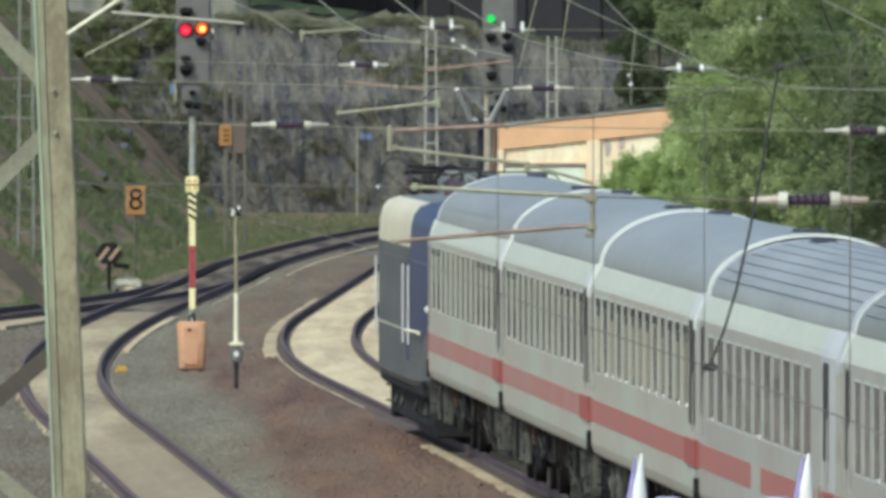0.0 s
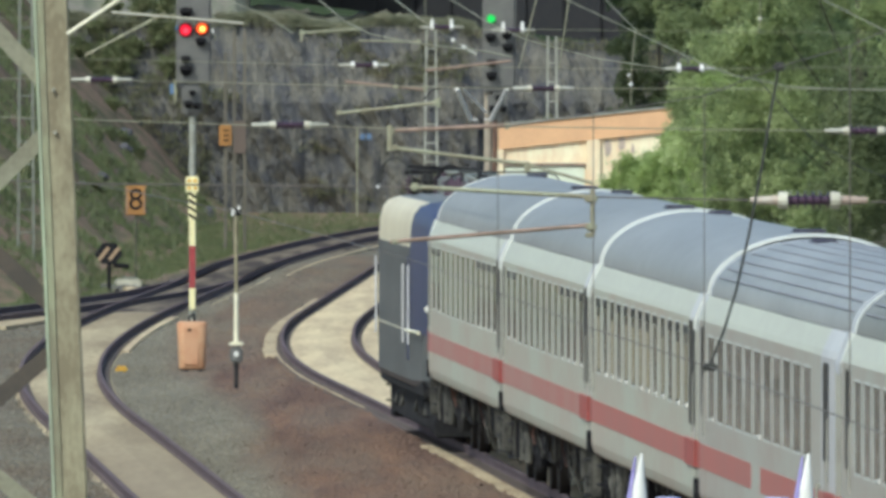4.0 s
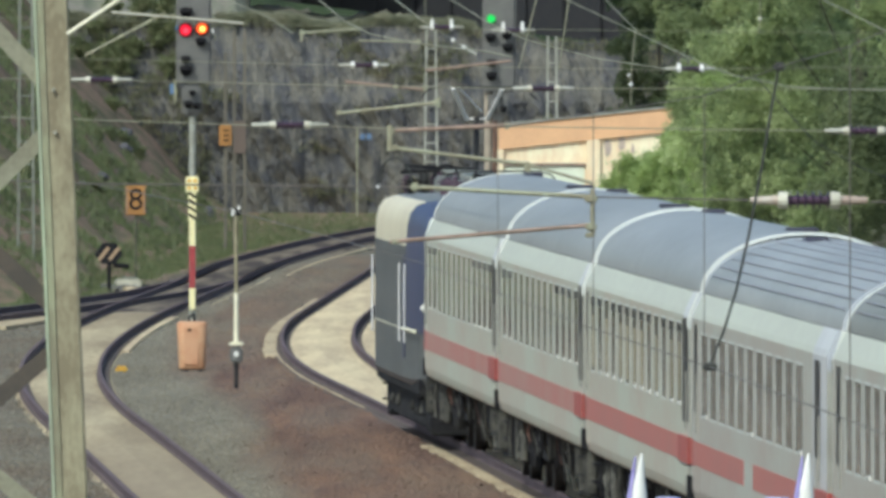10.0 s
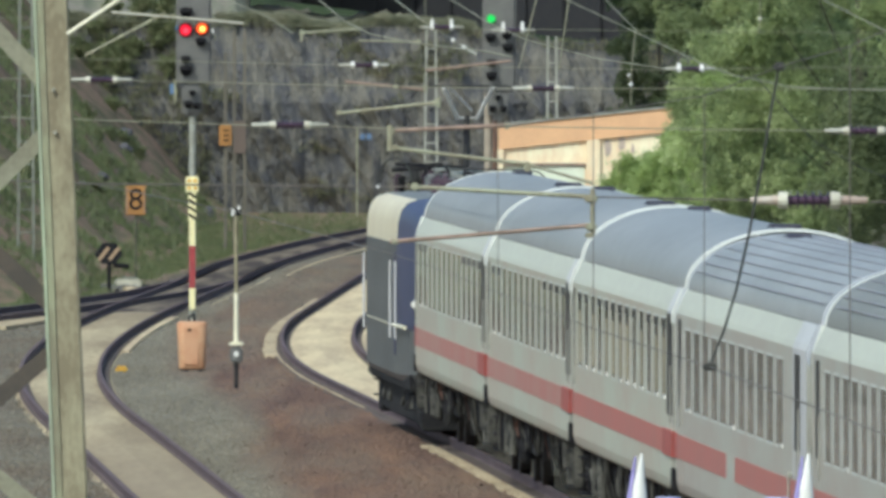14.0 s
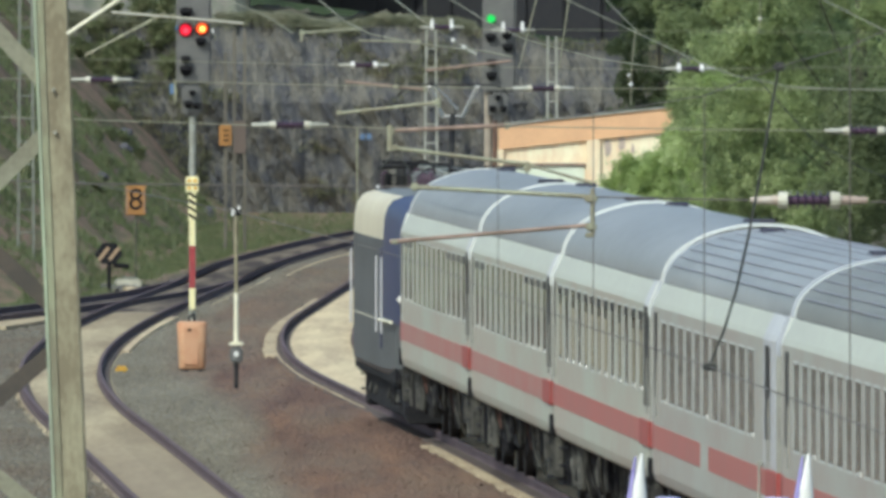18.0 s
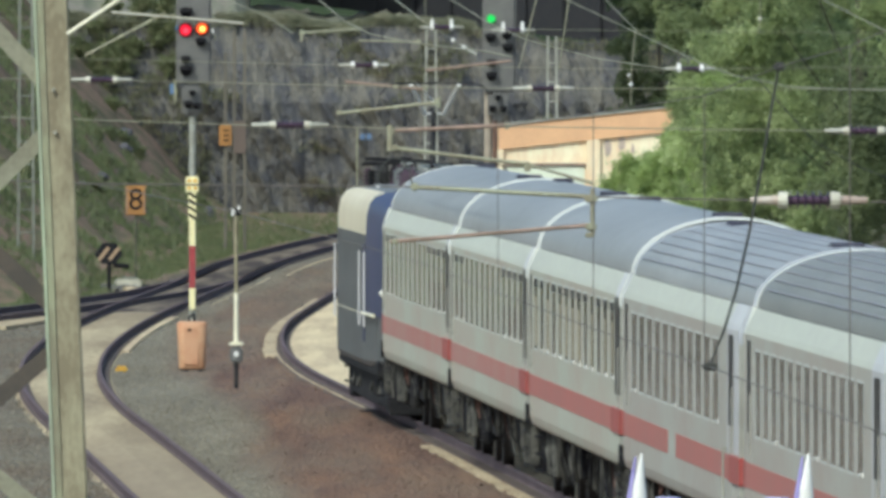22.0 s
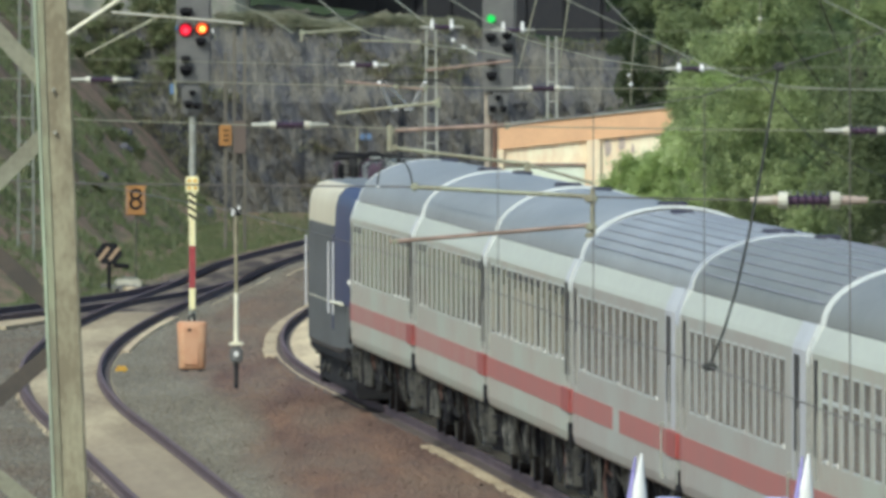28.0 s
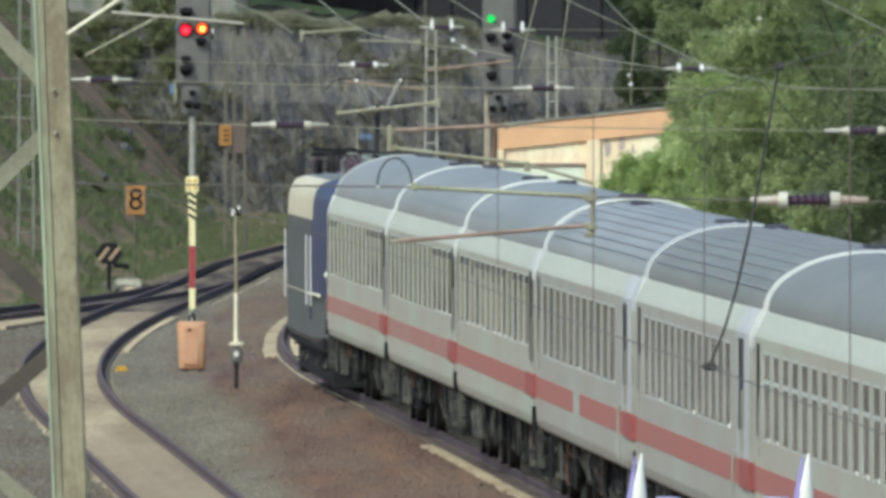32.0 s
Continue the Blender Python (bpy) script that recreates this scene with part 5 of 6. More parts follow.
# the bright edge strip is sunlight painted along the leg's left side
for name, o0, o1, dy, m, lab in (("flange", -0.118, -0.086, 0.012, M_FLANGE, "pale greenish flange of the leg"), ("flange_edge", -0.124, -0.1135, 0.022, M_EDGE, "flange edge painted bright as if sunlit")):
    bm = bmesh.new()
    rings = []
    for z in (0.6, 8.8):
        x, y = 0.467 - 0.0396 * z, -0.467 + 0.0396 * z
        rings.append([bm.verts.new(p) for p in ((x + o0, y - dy, z), (x + o1, y - dy + 0.004, z), (x + o1, y - 0.002, z), (x + o0, y - 0.002, z))])
    for i in range(4):
        bm.faces.new((rings[0][i], rings[0][(i + 1) % 4], rings[1][(i + 1) % 4], rings[1][i]))
    bm.faces.new(rings[0])
    bm.faces.new(rings[1])
    bmesh.ops.recalc_face_normals(bm, faces=bm.faces)
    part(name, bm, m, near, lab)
for z in (6.78, 6.62):
    bm = bmesh.new()
    x, y = 0.467 - 0.0396 * z - 0.06, -0.467 + 0.0396 * z
    tube(bm, (x, y - 0.02, z), (x, y + 0.01, z), 0.007)
    part("bolt", bm, M_GALV, near)
bm = bmesh.new()
tube(bm, (0.19, -0.19, 6.99), (0.43, -0.19, 7.15), 0.008)
part("strut", bm, M_WHITE, near, "bright painted strut")
lattice_mast((-10.45, 521.0, 0.1), 7.4, 0.46, 0.36, 0.06, 1.14, "slim grey ladder-like mast on the grassy bank", M_OLDGALV, battens=True)
lattice_mast((-0.37, 640.0, -0.2), 6.4, 0.52, 0.34, 0.07, 1.16, "slim pale ladder-like mast before the rock", battens=True)
lattice_mast((3.68, 702.0, -0.2), 6.1, 0.45, 0.36, 0.08, 1.3, "slim pale ladder-like mast behind the wall", battens=True)


def lens(bm, x, z, r, depth=0.1, y=0.0):
    tube(bm, (x, y, z), (x, y - depth, z), r, n=16)


def signal_near():
    """The signal between the tracks, showing red and amber."""
    base = (-4.92, 408.1, -0.20)
    t = thing("light_signal", at(base), "grey light signal showing red beside amber, banded mast", "railway signal", group="light signals")
    s = 0.01057   # metres for the plan of the board
    bm = bmesh.new()
    tube(bm, (0, 0.05, 0), (0, 0.05, 5.4), 0.07, 0.065, 14)
    part("mast", bm, M_GALV, t)
    bm = bmesh.new()
    box(bm, (0.03, 0, 6.50), (0.70, 0.16, 1.86), 0.05)
    box(bm, (-0.01, 0, 5.26), (0.40, 0.15, 0.64), 0.06)
    board = part("board", bm, M_SIGNAL, t)
    for x, z, m, nm in ((-0.13, 6.64, M_LAMP_RED, "red_lamp"), (0.19, 6.67, M_LAMP_AMBER, "amber_lamp")):
        bm = bmesh.new()
        lens(bm, x, z, 0.115, 0.05, -0.09)
        lamp = part(nm, bm, m, board)
        bm = bmesh.new()
        lens(bm, x, z, 0.145, 0.03, -0.075)
        part("lamp_ring", bm, M_BLACK, lamp)
        bm = bmesh.new()
        lens(bm, x + 0.01, z - 0.01, 0.055, 0.01, -0.142)
        part("lamp_core", bm, M_CORE_RED if m is M_LAMP_RED else M_CORE_AMBER, lamp)
        bm = bmesh.new()
        box(bm, (x, -0.22, z + 0.13), (0.24, 0.16, 0.012))
        part("visor", bm, M_BLACK, lamp)
    for x, z, r in ((-0.12, 6.98, 0.11), (0.17, 6.40, 0.09), (-0.13, 6.06, 0.08), (-0.12, 5.84, 0.11), (0.0, 5.40, 0.06), (-0.08, 5.18, 0.08), (0.09, 5.15, 0.07)):
        bm = bmesh.new()
        lens(bm, x, z, r, 0.04, -0.07)
        box(bm, (x, -0.16, z + r * 0.4), (2.3 * r, 0.18, r * 0.9), 0.012)
        part("dark_lens", bm, M_BLACK, board)
    for x, z, m in ((-0.30, 6.68, M_BLUE), (0.40, 6.62, M_PORCELAIN)):
        bm = bmesh.new()
        box(bm, (x, -0.1, z), (0.05, 0.05, 0.10), 0.01)
        part("board_clip", bm, m, board)
    bm = bmesh.new()
    box(bm, (-0.34, 0.0, 5.42), (0.05, 0.12, 0.5), 0.01)
    part("bracket", bm, M_TUBE, board)
    bm = bmesh.new()
    box(bm, (-0.38, -0.04, 5.48), (0.12, 0.02, 0.2), 0.005)
    part("blue_plate", bm, M_BLUE, board)
    # banded plates down the mast
    bm = bmesh.new()
    box(bm, (0, -0.05, 3.61), (0.26, 0.03, 0.31), 0.01)
    dots = part("dotted_plate", bm, M_PLATE, t)
    for x in (-0.06, 0.06):
        for zz in (3.54, 3.68):
            bm = bmesh.new()
            lens(bm, x, zz, 0.035, 0.012, -0.065)
            part("dot", bm, M_YELLOW, dots)
    bm = bmesh.new()
    box(bm, (0, -0.05, 3.175), (0.15, 0.03, 0.55), 0.005)
    st = part("striped_plate", bm, M_PLATE, t)
    for k in range(4):
        bm = bmesh.new()
        box(bm, (0, -0.068, 2.98 + 0.14 * k), (0.17, 0.006, 0.055), 0, pose(0, 0, 0, 0, 35, 0))
        part("diagonal_bar", bm, M_BLACK, st)
    for z0, z1, m, nm in ((2.40, 2.90, M_PLATE, "white_plate"), (1.57, 2.40, M_RED, "red_plate"), (1.15, 1.57, M_PLATE, "white_plate")):
        bm = bmesh.new()
        box(bm, (0, -0.05, (z0 + z1) / 2), (0.12, 0.03, z1 - z0 - 0.004), 0.004)
        part(nm, bm, m, t)
    # the salmon-coloured cabinet before the mast
    c = thing("cable_cabinet", at((base[0] * 0.9868, 402.7, base[2])), "salmon-pink plastic cable cabinet at the signal's foot", "cabinet")
    bm = bmesh.new()
    rounded_prism(bm, 0.59, 0.44, 0.17, 0.08, 1.0)
    part("body", bm, M_BOX, c, smooth=True)
    bm = bmesh.new()
    box(bm, (-0.02, -0.213, 0.53), (0.27, 0.016, 0.72), 0.007)
    part("door", bm, M_BOXDOOR, c, "paler salmon door panel")
    bm = bmesh.new()
    box(bm, (0, 0, 0.04), (0.42, 0.36, 0.08), 0.01)
    part("plinth", bm, M_BLACK, c)
    bm = bmesh.new()
    lens(bm, -0.05, 0.84, 0.03, 0.02, -0.222)
    part("lock", bm, M_UNDER, c)
    bm = bmesh.new()
    strand(bm, [(-0.05, 0.0, 0.98), (-0.06, 0.1, 1.08), (0.02, 0.2, 1.14), (0.04, 0.22, 0.98)], 0.025)
    part("cable", bm, M_UNDER, c)


signal_near()


def signal_far():
    """The signal behind the train, showing green."""
    D = 433.0
    t = thing("light_signal", at((1.17, D, -0.2)), "grey light signal showing green, on a beige mast", "railway signal", group="light signals")
    bm = bmesh.new()
    tube(bm, (-0.23, 0.12, 0), (-0.23, 0.12, 7.0), 0.085, 0.08, 12)
    part("mast", bm, mat("beige_mast", (0.36, 0.31, 0.24), (0.28, 0.24, 0.19), rough=0.7), t)
    bm = bmesh.new()
    tube(bm, (-0.09, 0.05, 0), (-0.09, 0.05, 4.75), 0.05)
    part("ladder_post", bm, mat("brown_post", (0.16, 0.09, 0.06), (0.12, 0.07, 0.05), rough=0.7), t)
    bm = bmesh.new()
    box(bm, (0.0, 0, 6.30), (0.70, 0.16, 2.0), 0.05)
    box(bm, (-0.03, 0, 5.05), (0.42, 0.15, 0.66), 0.12)
    board = part("board", bm, M_SIGNAL, t)
    bm = bmesh.new()
    lens(bm, -0.17, 6.84, 0.09, 0.05, -0.09)
    part("green_lamp", bm, M_LAMP_GREEN, board)
    for x, z, r in ((-0.18, 6.45, 0.10), (0.18, 6.24, 0.10), (-0.16, 5.92, 0.09), (-0.16, 5.65, 0.10), (-0.03, 5.20, 0.06), (-0.14, 4.97, 0.07), (0.08, 4.97, 0.07), (0.16, 6.5, 0.09)):
        bm = bmesh.new()
        lens(bm, x, z, r, 0.04, -0.07)
        box(bm, (x, -0.16, z + r * 0.4), (2.3 * r, 0.18, r * 0.9), 0.012)
        part("dark_lens", bm, M_BLACK, board)


signal_far()


def marker_pole():
    p = (-3.82, 384.1, -0.20)
    t = thing("marker_pole", at(p), "thin pole with pale lower part and a small lamp", "pole")
    bm = bmesh.new()
    tube(bm, (0, 0, 0.85), (0, 0, 1.80), 0.045, 0.042)
    part("lower_tube", bm, M_WHITE, t, "white lower tube")
    bm = bmesh.new()
    tube(bm, (0, 0, 1.80), (0.0, 0, 3.25), 0.038, 0.035)
    part("upper_tube", bm, M_MAST, t)
    bm = bmesh.new()
    tube(bm, (0, 0, 0), (0, 0, 0.86), 0.045)
    part("stub", bm, M_UNDER, t)
    bm = bmesh.new()
    box(bm, (0, -0.02, 0.66), (0.24, 0.2, 0.30), 0.04)
    b = part("junction_box", bm, M_SIGNAL, t)
    bm = bmesh.new()
    box(bm, (0, 0, 0.87), (0.27, 0.2, 0.07), 0.02)
    part("box_lid", bm, M_WHITE, b)
    bm = bmesh.new()
    lens(bm, 0, 0.68, 0.05, 0.02, -0.12)
    part("box_knob", bm, M_PORCELAIN, b)
    bm = bmesh.new()
    box(bm, (-0.01, 0, 3.30), (0.20, 0.12, 0.16), 0.03)
    h = part("lamp_head", bm, M_BLACK, t)
    for x, z in ((0.05, 3.38), (-0.06, 3.27), (-0.06, 3.33)):
        bm = bmesh.new()
        lens(bm, x, z, 0.035, 0.02, -0.06)
        part("lamp_lens", bm, M_PORCELAIN, h)


marker_pole()


def text_mesh(word, size, name, material, parent, m):
    cu = bpy.data.curves.new(name, "FONT")
    cu.body, cu.size, cu.align_x, cu.align_y, cu.extrude = word, size, "CENTER", "CENTER", 0.004
    ob = bpy.data.objects.new(name, cu)
    scene.collection.objects.link(ob)
    bpy.context.view_layer.update()
    me = bpy.data.meshes.new_from_object(ob.evaluated_get(bpy.context.evaluated_depsgraph_get()))
    bpy.data.objects.remove(ob)
    me.materials.append(material)
    return shared(name, me, parent, m)


def sign_eight():
    p = (-7.83, 530.0, 1.96)
    t = thing("speed_sign", at((p[0], p[1], -0.2)), "orange board with a dark numeral 8 on a post", "sign")
    z = p[2] + 0.2
    bm = bmesh.new()
    tube(bm, (0, 0.06, 0), (0, 0.06, z), 0.03)
    part("post", bm, M_DULLPOST, t)
    bm = bmesh.new()
    box(bm, (0, 0, z), (0.52, 0.05, 0.75), 0.02)
    bd = part("board", bm, M_ORANGE, t)
    w = text_mesh("8", 0.78, "numeral", M_BLACK, bd, pose(0, -0.035, z, 90, 0, 0))
    bm = bmesh.new()
    for s in (-1, 1):
        box(bm, (s * 0.225, -0.03, z), (0.03, 0.01, 0.66))
    part("border", bm, M_RUSTY, bd)


sign_eight()


def sign_far():
    p = (-6.30, 602.0, 3.17)
    t = thing("signal_backboard", at((p[0], p[1], -0.2)), "tall weathered posts with a brown board and a small orange sign", "signal board")
    z = p[2] + 0.2
    wood = mat("weathered_post_wood", (0.17, 0.155, 0.12), (0.13, 0.12, 0.095), rough=0.8, stretch=(1, 1, 0.2))
    for dx, z1 in ((0.0, 2.4), (0.26, 3.1), (0.56, 3.1)):
        bm = bmesh.new()
        box(bm, (dx, 0.1, (z + z1) / 2), (0.09, 0.08, z + z1), 0.015)
        part("post", bm, wood, t)
    bm = bmesh.new()
    box(bm, (0.42, 0.04, z - 0.05), (0.36, 0.04, 0.95), 0.015)
    part("board", bm, mat("brown_weathered_board", (0.15, 0.115, 0.095), (0.12, 0.095, 0.08), rough=0.8, stretch=(1, 1, 0.2)), t)
    bm = bmesh.new()
    box(bm, (0, 0, z), (0.36, 0.05, 0.60), 0.02)
    o = part("orange_plate", bm, M_ORANGE, t)
    for dz in (-0.14, 0.0, 0.14):
        bm = bmesh.new()
        box(bm, (0.02, -0.03, z + dz), (0.16, 0.01, 0.05))
        part("dark_bar", bm, M_BLACK, o)


sign_far()


def stop_board():
    p = (-8.27, 515.0, -0.2)
    t = thing("striped_marker", at(p), "black diamond marker with pale diagonal stripes on a short post", "sign")
    bm = bmesh.new()
    tube(bm, (0, 0.05, 0), (0, 0.05, 0.85), 0.05)
    tube(bm, (0.1, 0.05, 0.70), (0.5, 0.05, 0.66), 0.06)
    part("post", bm, M_BLACK, t)
    bm = bmesh.new()
    pts = [(-0.37, 0.96), (-0.18, 0.73), (0.16, 0.73), (0.35, 0.97), (0.17, 1.25), (-0.15, 1.25)]
    f = bm.faces.new([bm.verts.new((x, 0.0, z)) for x, z in pts])
    r = bmesh.ops.extrude_face_region(bm, geom=[f])
    bmesh.ops.translate(bm, vec=(0, -0.05, 0), verts=[v for v in r["geom"] if isinstance(v, bmesh.types.BMVert)])
    bmesh.ops.recalc_face_normals(bm, faces=bm.faces)
    b = part("board", bm, M_BLACK, t)
    for dx in (-0.13, 0.13):
        bm = bmesh.new()
        box(bm, (dx, -0.056, 0.98), (0.085, 0.008, 0.40), 0, pose(0, 0, 0, 0, 38, 0))
        part("stripe", bm, mat("stripe_paint", (0.42, 0.30, 0.19), (0.34, 0.23, 0.14)), b)
    rnd = random.Random(8)
    for i in range(16):
        bm = bmesh.new()
        bmesh.ops.create_icosphere(bm, subdivisions=1, radius=rnd.uniform(0.08, 0.2))
        for v in bm.verts:
            v.co *= rnd.uniform(0.75, 1.15)
        bmesh.ops.scale(bm, vec=(1.5, 1.2, 0.7), verts=bm.verts)
        o = part("stone", bm, M_ROCK if i % 3 else M_SLAB)
        o.matrix_basis = pose(p[0] + rnd.uniform(-0.5, 0.9), p[1] + rnd.uniform(1, 9), p[2] + 0.06)
        tagged(o, "pale broken stone lying in the ballast", "stone", group="stones by the marker")


stop_board()
m = thing("point_machine", at((-7.9, 521.0, -0.2), 6), "pale grey low switch machine beside the turnout", "switch machine")
bm = bmesh.new()
box(bm, (0, 0, 0.14), (0.62, 0.9, 0.26), 0.05)
part("case", bm, M_CAP, m)
bm = bmesh.new()
box(bm, (0.05, 0, 0.30), (0.40, 0.6, 0.06), 0.02)
part("lid", bm, M_OLDGALV, m)
bm = bmesh.new()
tube(bm, (0.3, 0, 0.12), (1.0, 0.1, 0.06), 0.025)
part("rod", bm, M_UNDER, m)
p = (-6.22, 402.4, -0.20)
bm = bmesh.new()
box(bm, (0, 0, 0.07), (0.20, 0.24, 0.14), 0.04)
o = part("yellow_block", bm, M_YELLOW)
o.matrix_basis = pose(p[0], p[1], p[2], 0, 0, 20)
tagged(o, "small yellow marker block beside the rail", "marker")


# ---- overhead line ----


def insulator(t, p, length, r, cap=1.05, capping=None, upright=0.0):
    """A rod insulator lying across: brown sheds between white caps, metal ends."""
    p = Vector(p)
    L = length
    bm = bmesh.new()
    tube(bm, p - Vector((L * 0.19, 0, 0)), p + Vector((L * 0.19, 0, 0)), r * 0.75, n=10)
    core = part("insulator", bm, M_BROWN_INS, t)
    for k in range(6):
        x = -L * 0.165 + L * 0.33 * k / 5
        bm = bmesh.new()
        tube(bm, p + Vector((x - L * 0.008, 0, 0)), p + Vector((x + L * 0.008, 0, 0)), r * 1.5, r * 1.2, n=12)
        part("shed", bm, M_BROWN_INS, core)
    for s in (-1, 1):
        bm = bmesh.new()
        tube(bm, p + Vector((s * L * 0.19, 0, 0)), p + Vector((s * L * 0.275, 0, 0)), r * cap, r * cap * 0.93, 12)
        if upright:
            c = p + Vector((s * L * 0.232, 0, -r))
            tube(bm, c, c + Vector((0, 0, upright)), r * 1.1, r * 0.7, 10)
        part("cap", bm, capping or M_CAP, core)
        bm = bmesh.new()
        tube(bm, p + Vector((s * L * 0.275, 0, 0)), p + Vector((s * L * 0.52, 0, 0)), r * 0.8, r * 0.5, 8)
        part("end_fitting", bm, M_FITTING if cap == 1.4 else M_GALV, core)


def cross_span(y, wires, insulators, ilen, label, r):
    t = thing("cross_span", at((0, 0, 0)), label, "overhead line", group="cross spans over the tracks")
    for pts in wires:
        bm = bmesh.new()
        strand(bm, pts, r)
        part("span_wire", bm, M_CONTACT if y == 125 else M_WIRE, t)
    for p in insulators:
        insulator(t, p, ilen, ilen * 0.055, 1.4 if y == 125 else 1.35 if y > 280 else 1.05, M_PORCELAIN if y > 280 else None, 0.18 if y > 350 else 0.12 if y > 280 and p[0] > 0 else 0.0)
    ends = [pts[0] for pts in wires] + [pts[-1] for pts in wires]
    for s, e in ((-1, min(ends)), (1, max(ends))):
        x = s * (0.0213 * y + 3.5)
        bm = bmesh.new()
        tube(bm, (x, y, -0.4), (x, y, 7.4), 0.12, 0.09, 12)
        part("pole", bm, M_GALV, t)
        bm = bmesh.new()
        strand(bm, [e, (x, y, e[2] + 0.05)], r)
        part("span_wire", bm, M_WIRE, t)
    return t


SPAN = "pale steel span wire with insulators over the tracks"
S1 = cross_span(125, [[(-2.87, 125.0, 5.86), (-2.19, 125.0, 5.83), (-0.17, 125.0, 5.81), (0.90, 125.0, 5.75), (1.84, 125.0, 5.73)], [(2.57, 125.0, 5.72), (2.91, 125.0, 5.72)]], [(2.20, 125.0, 5.73)], 0.68, SPAN, 0.005)
S2 = cross_span(185, [[(-4.14, 185.0, 5.92), (-1.73, 185.0, 5.84)], [(-0.99, 185.0, 5.83), (-0.47, 185.0, 5.81), (0.58, 185.0, 5.83), (2.34, 185.0, 5.80), (3.39, 185.0, 5.79)]], [(-1.36, 185.0, 5.84), (3.74, 185.0, 5.79)], 0.66, SPAN, 0.005)
S3 = cross_span(240, [[(-5.37, 240.0, 6.07), (-4.28, 240.0, 6.05)], [(-3.60, 240.0, 6.04), (-1.85, 240.0, 6.00), (0.79, 240.0, 5.95)], [(1.53, 240.0, 5.95), (5.45, 240.0, 5.94)]], [(-3.94, 240.0, 6.05), (1.16, 240.0, 5.95)], 0.68, SPAN, 0.005)
S4 = cross_span(290, [[(-0.74, 290.0, 6.08), (3.12, 290.0, 6.01)], [(-6.49, 290.0, 6.20), (-1.45, 290.0, 6.08)], [(3.83, 290.0, 6.03), (6.59, 290.0, 6.06)]], [(-1.10, 290.0, 6.08), (3.45, 290.0, 6.03)], 0.68, SPAN, 0.004)
S5 = cross_span(360, [[(-8.06, 360.0, 6.72), (-0.38, 360.0, 6.52)], [(0.37, 360.0, 6.52), (0.82, 360.0, 6.50)], [(1.62, 360.0, 6.50), (8.18, 360.0, 6.43)]], [(-0.02, 360.0, 6.54), (1.21, 360.0, 6.49)], 0.72, SPAN, 0.004)


def steady_arm(span, tubes, clamps, label):
    arm = None
    for a, b, r, m in tubes:
        bm = bmesh.new()
        tube(bm, a, b, r)
        o = part("steady_arm", bm, m, span, label)
        arm = arm or o
    for p, s in clamps:
        bm = bmesh.new()
        box(bm, p, s, min(s) * 0.2)
        part("clamp", bm, M_TUBE, arm)


ARM = "greenish zinc-coated steady arm tubes with clamps"
steady_arm(S1, [((-0.17, 125.0, 5.81), (0.91, 125.0, 5.75), 0.014, M_TUBE), ((-0.32, 125.0, 5.48), (0.88, 125.0, 5.58), 0.013, M_RUSTY), ((0.90, 125.0, 5.80), (0.90, 125.0, 5.51), 0.016, M_TUBE)],
           [((-0.17, 125.0, 5.81), (0.05, 0.05, 0.05)), ((0.89, 125.0, 5.74), (0.08, 0.06, 0.05)), ((0.89, 125.0, 5.57), (0.07, 0.06, 0.05)), ((0.88, 125.0, 5.52), (0.05, 0.05, 0.03)), ((-0.29, 125.0, 5.48), (0.05, 0.03, 0.03))], ARM)
steady_arm(S2, [((-0.47, 185.0, 5.79), (0.59, 185.0, 5.84), 0.018, M_RUSTY), ((-0.46, 185.0, 5.64), (0.76, 185.0, 5.49), 0.018, M_TUBE), ((-0.47, 185.0, 5.84), (-0.47, 185.0, 5.61), 0.03, M_TUBE), ((0.76, 185.0, 5.49), (1.34, 185.0, 5.32), 0.014, M_TUBE)],
           [((-0.46, 185.0, 5.79), (0.07, 0.05, 0.06)), ((-0.44, 185.0, 5.64), (0.09, 0.05, 0.05)), ((0.57, 185.0, 5.83), (0.06, 0.05, 0.05)), ((0.75, 185.0, 5.47), (0.06, 0.05, 0.09))], ARM)
steady_arm(S3, [((-1.23, 240.0, 5.66), (-0.05, 240.0, 5.79), 0.020, M_TUBE), ((-0.05, 240.0, 5.85), (-0.05, 240.0, 5.73), 0.022, M_TUBE)], [((-1.20, 240.0, 5.67), (0.06, 0.05, 0.06)), ((-0.08, 240.0, 5.79), (0.06, 0.05, 0.07))], ARM)
steady_arm(S4, [((-1.36, 290.0, 5.85), (-0.25, 290.0, 5.74), 0.018, M_RUSTY), ((-0.25, 290.0, 6.00), (0.95, 290.0, 6.14), 0.018, M_RUSTY)], [((-0.66, 290.0, 5.78), (0.07, 0.05, 0.05)), ((-0.25, 290.0, 5.75), (0.05, 0.05, 0.08))], ARM)
steady_arm(S5, [((-2.29, 340.0, 6.47), (-1.33, 340.0, 6.53), 0.018, M_TUBE), ((-1.37, 340.0, 6.34), (-0.36, 340.0, 6.32), 0.018, M_TUBE), ((-2.31, 340.0, 6.53), (-2.31, 340.0, 6.32), 0.022, M_TUBE)], [((-2.31, 340.0, 6.45), (0.07, 0.05, 0.08)), ((-0.40, 340.0, 6.33), (0.07, 0.05, 0.06))], ARM)
steady_arm(S5, [((-5.27, 330.0, 6.81), (-3.16, 330.0, 6.63), 0.02, M_CAP), ((-5.68, 330.0, 6.12), (-4.41, 330.0, 6.79), 0.018, M_TUBE)], [((-4.29, 330.0, 6.75), (0.08, 0.05, 0.05)), ((-5.59, 330.0, 6.16), (0.1, 0.05, 0.05))], ARM)


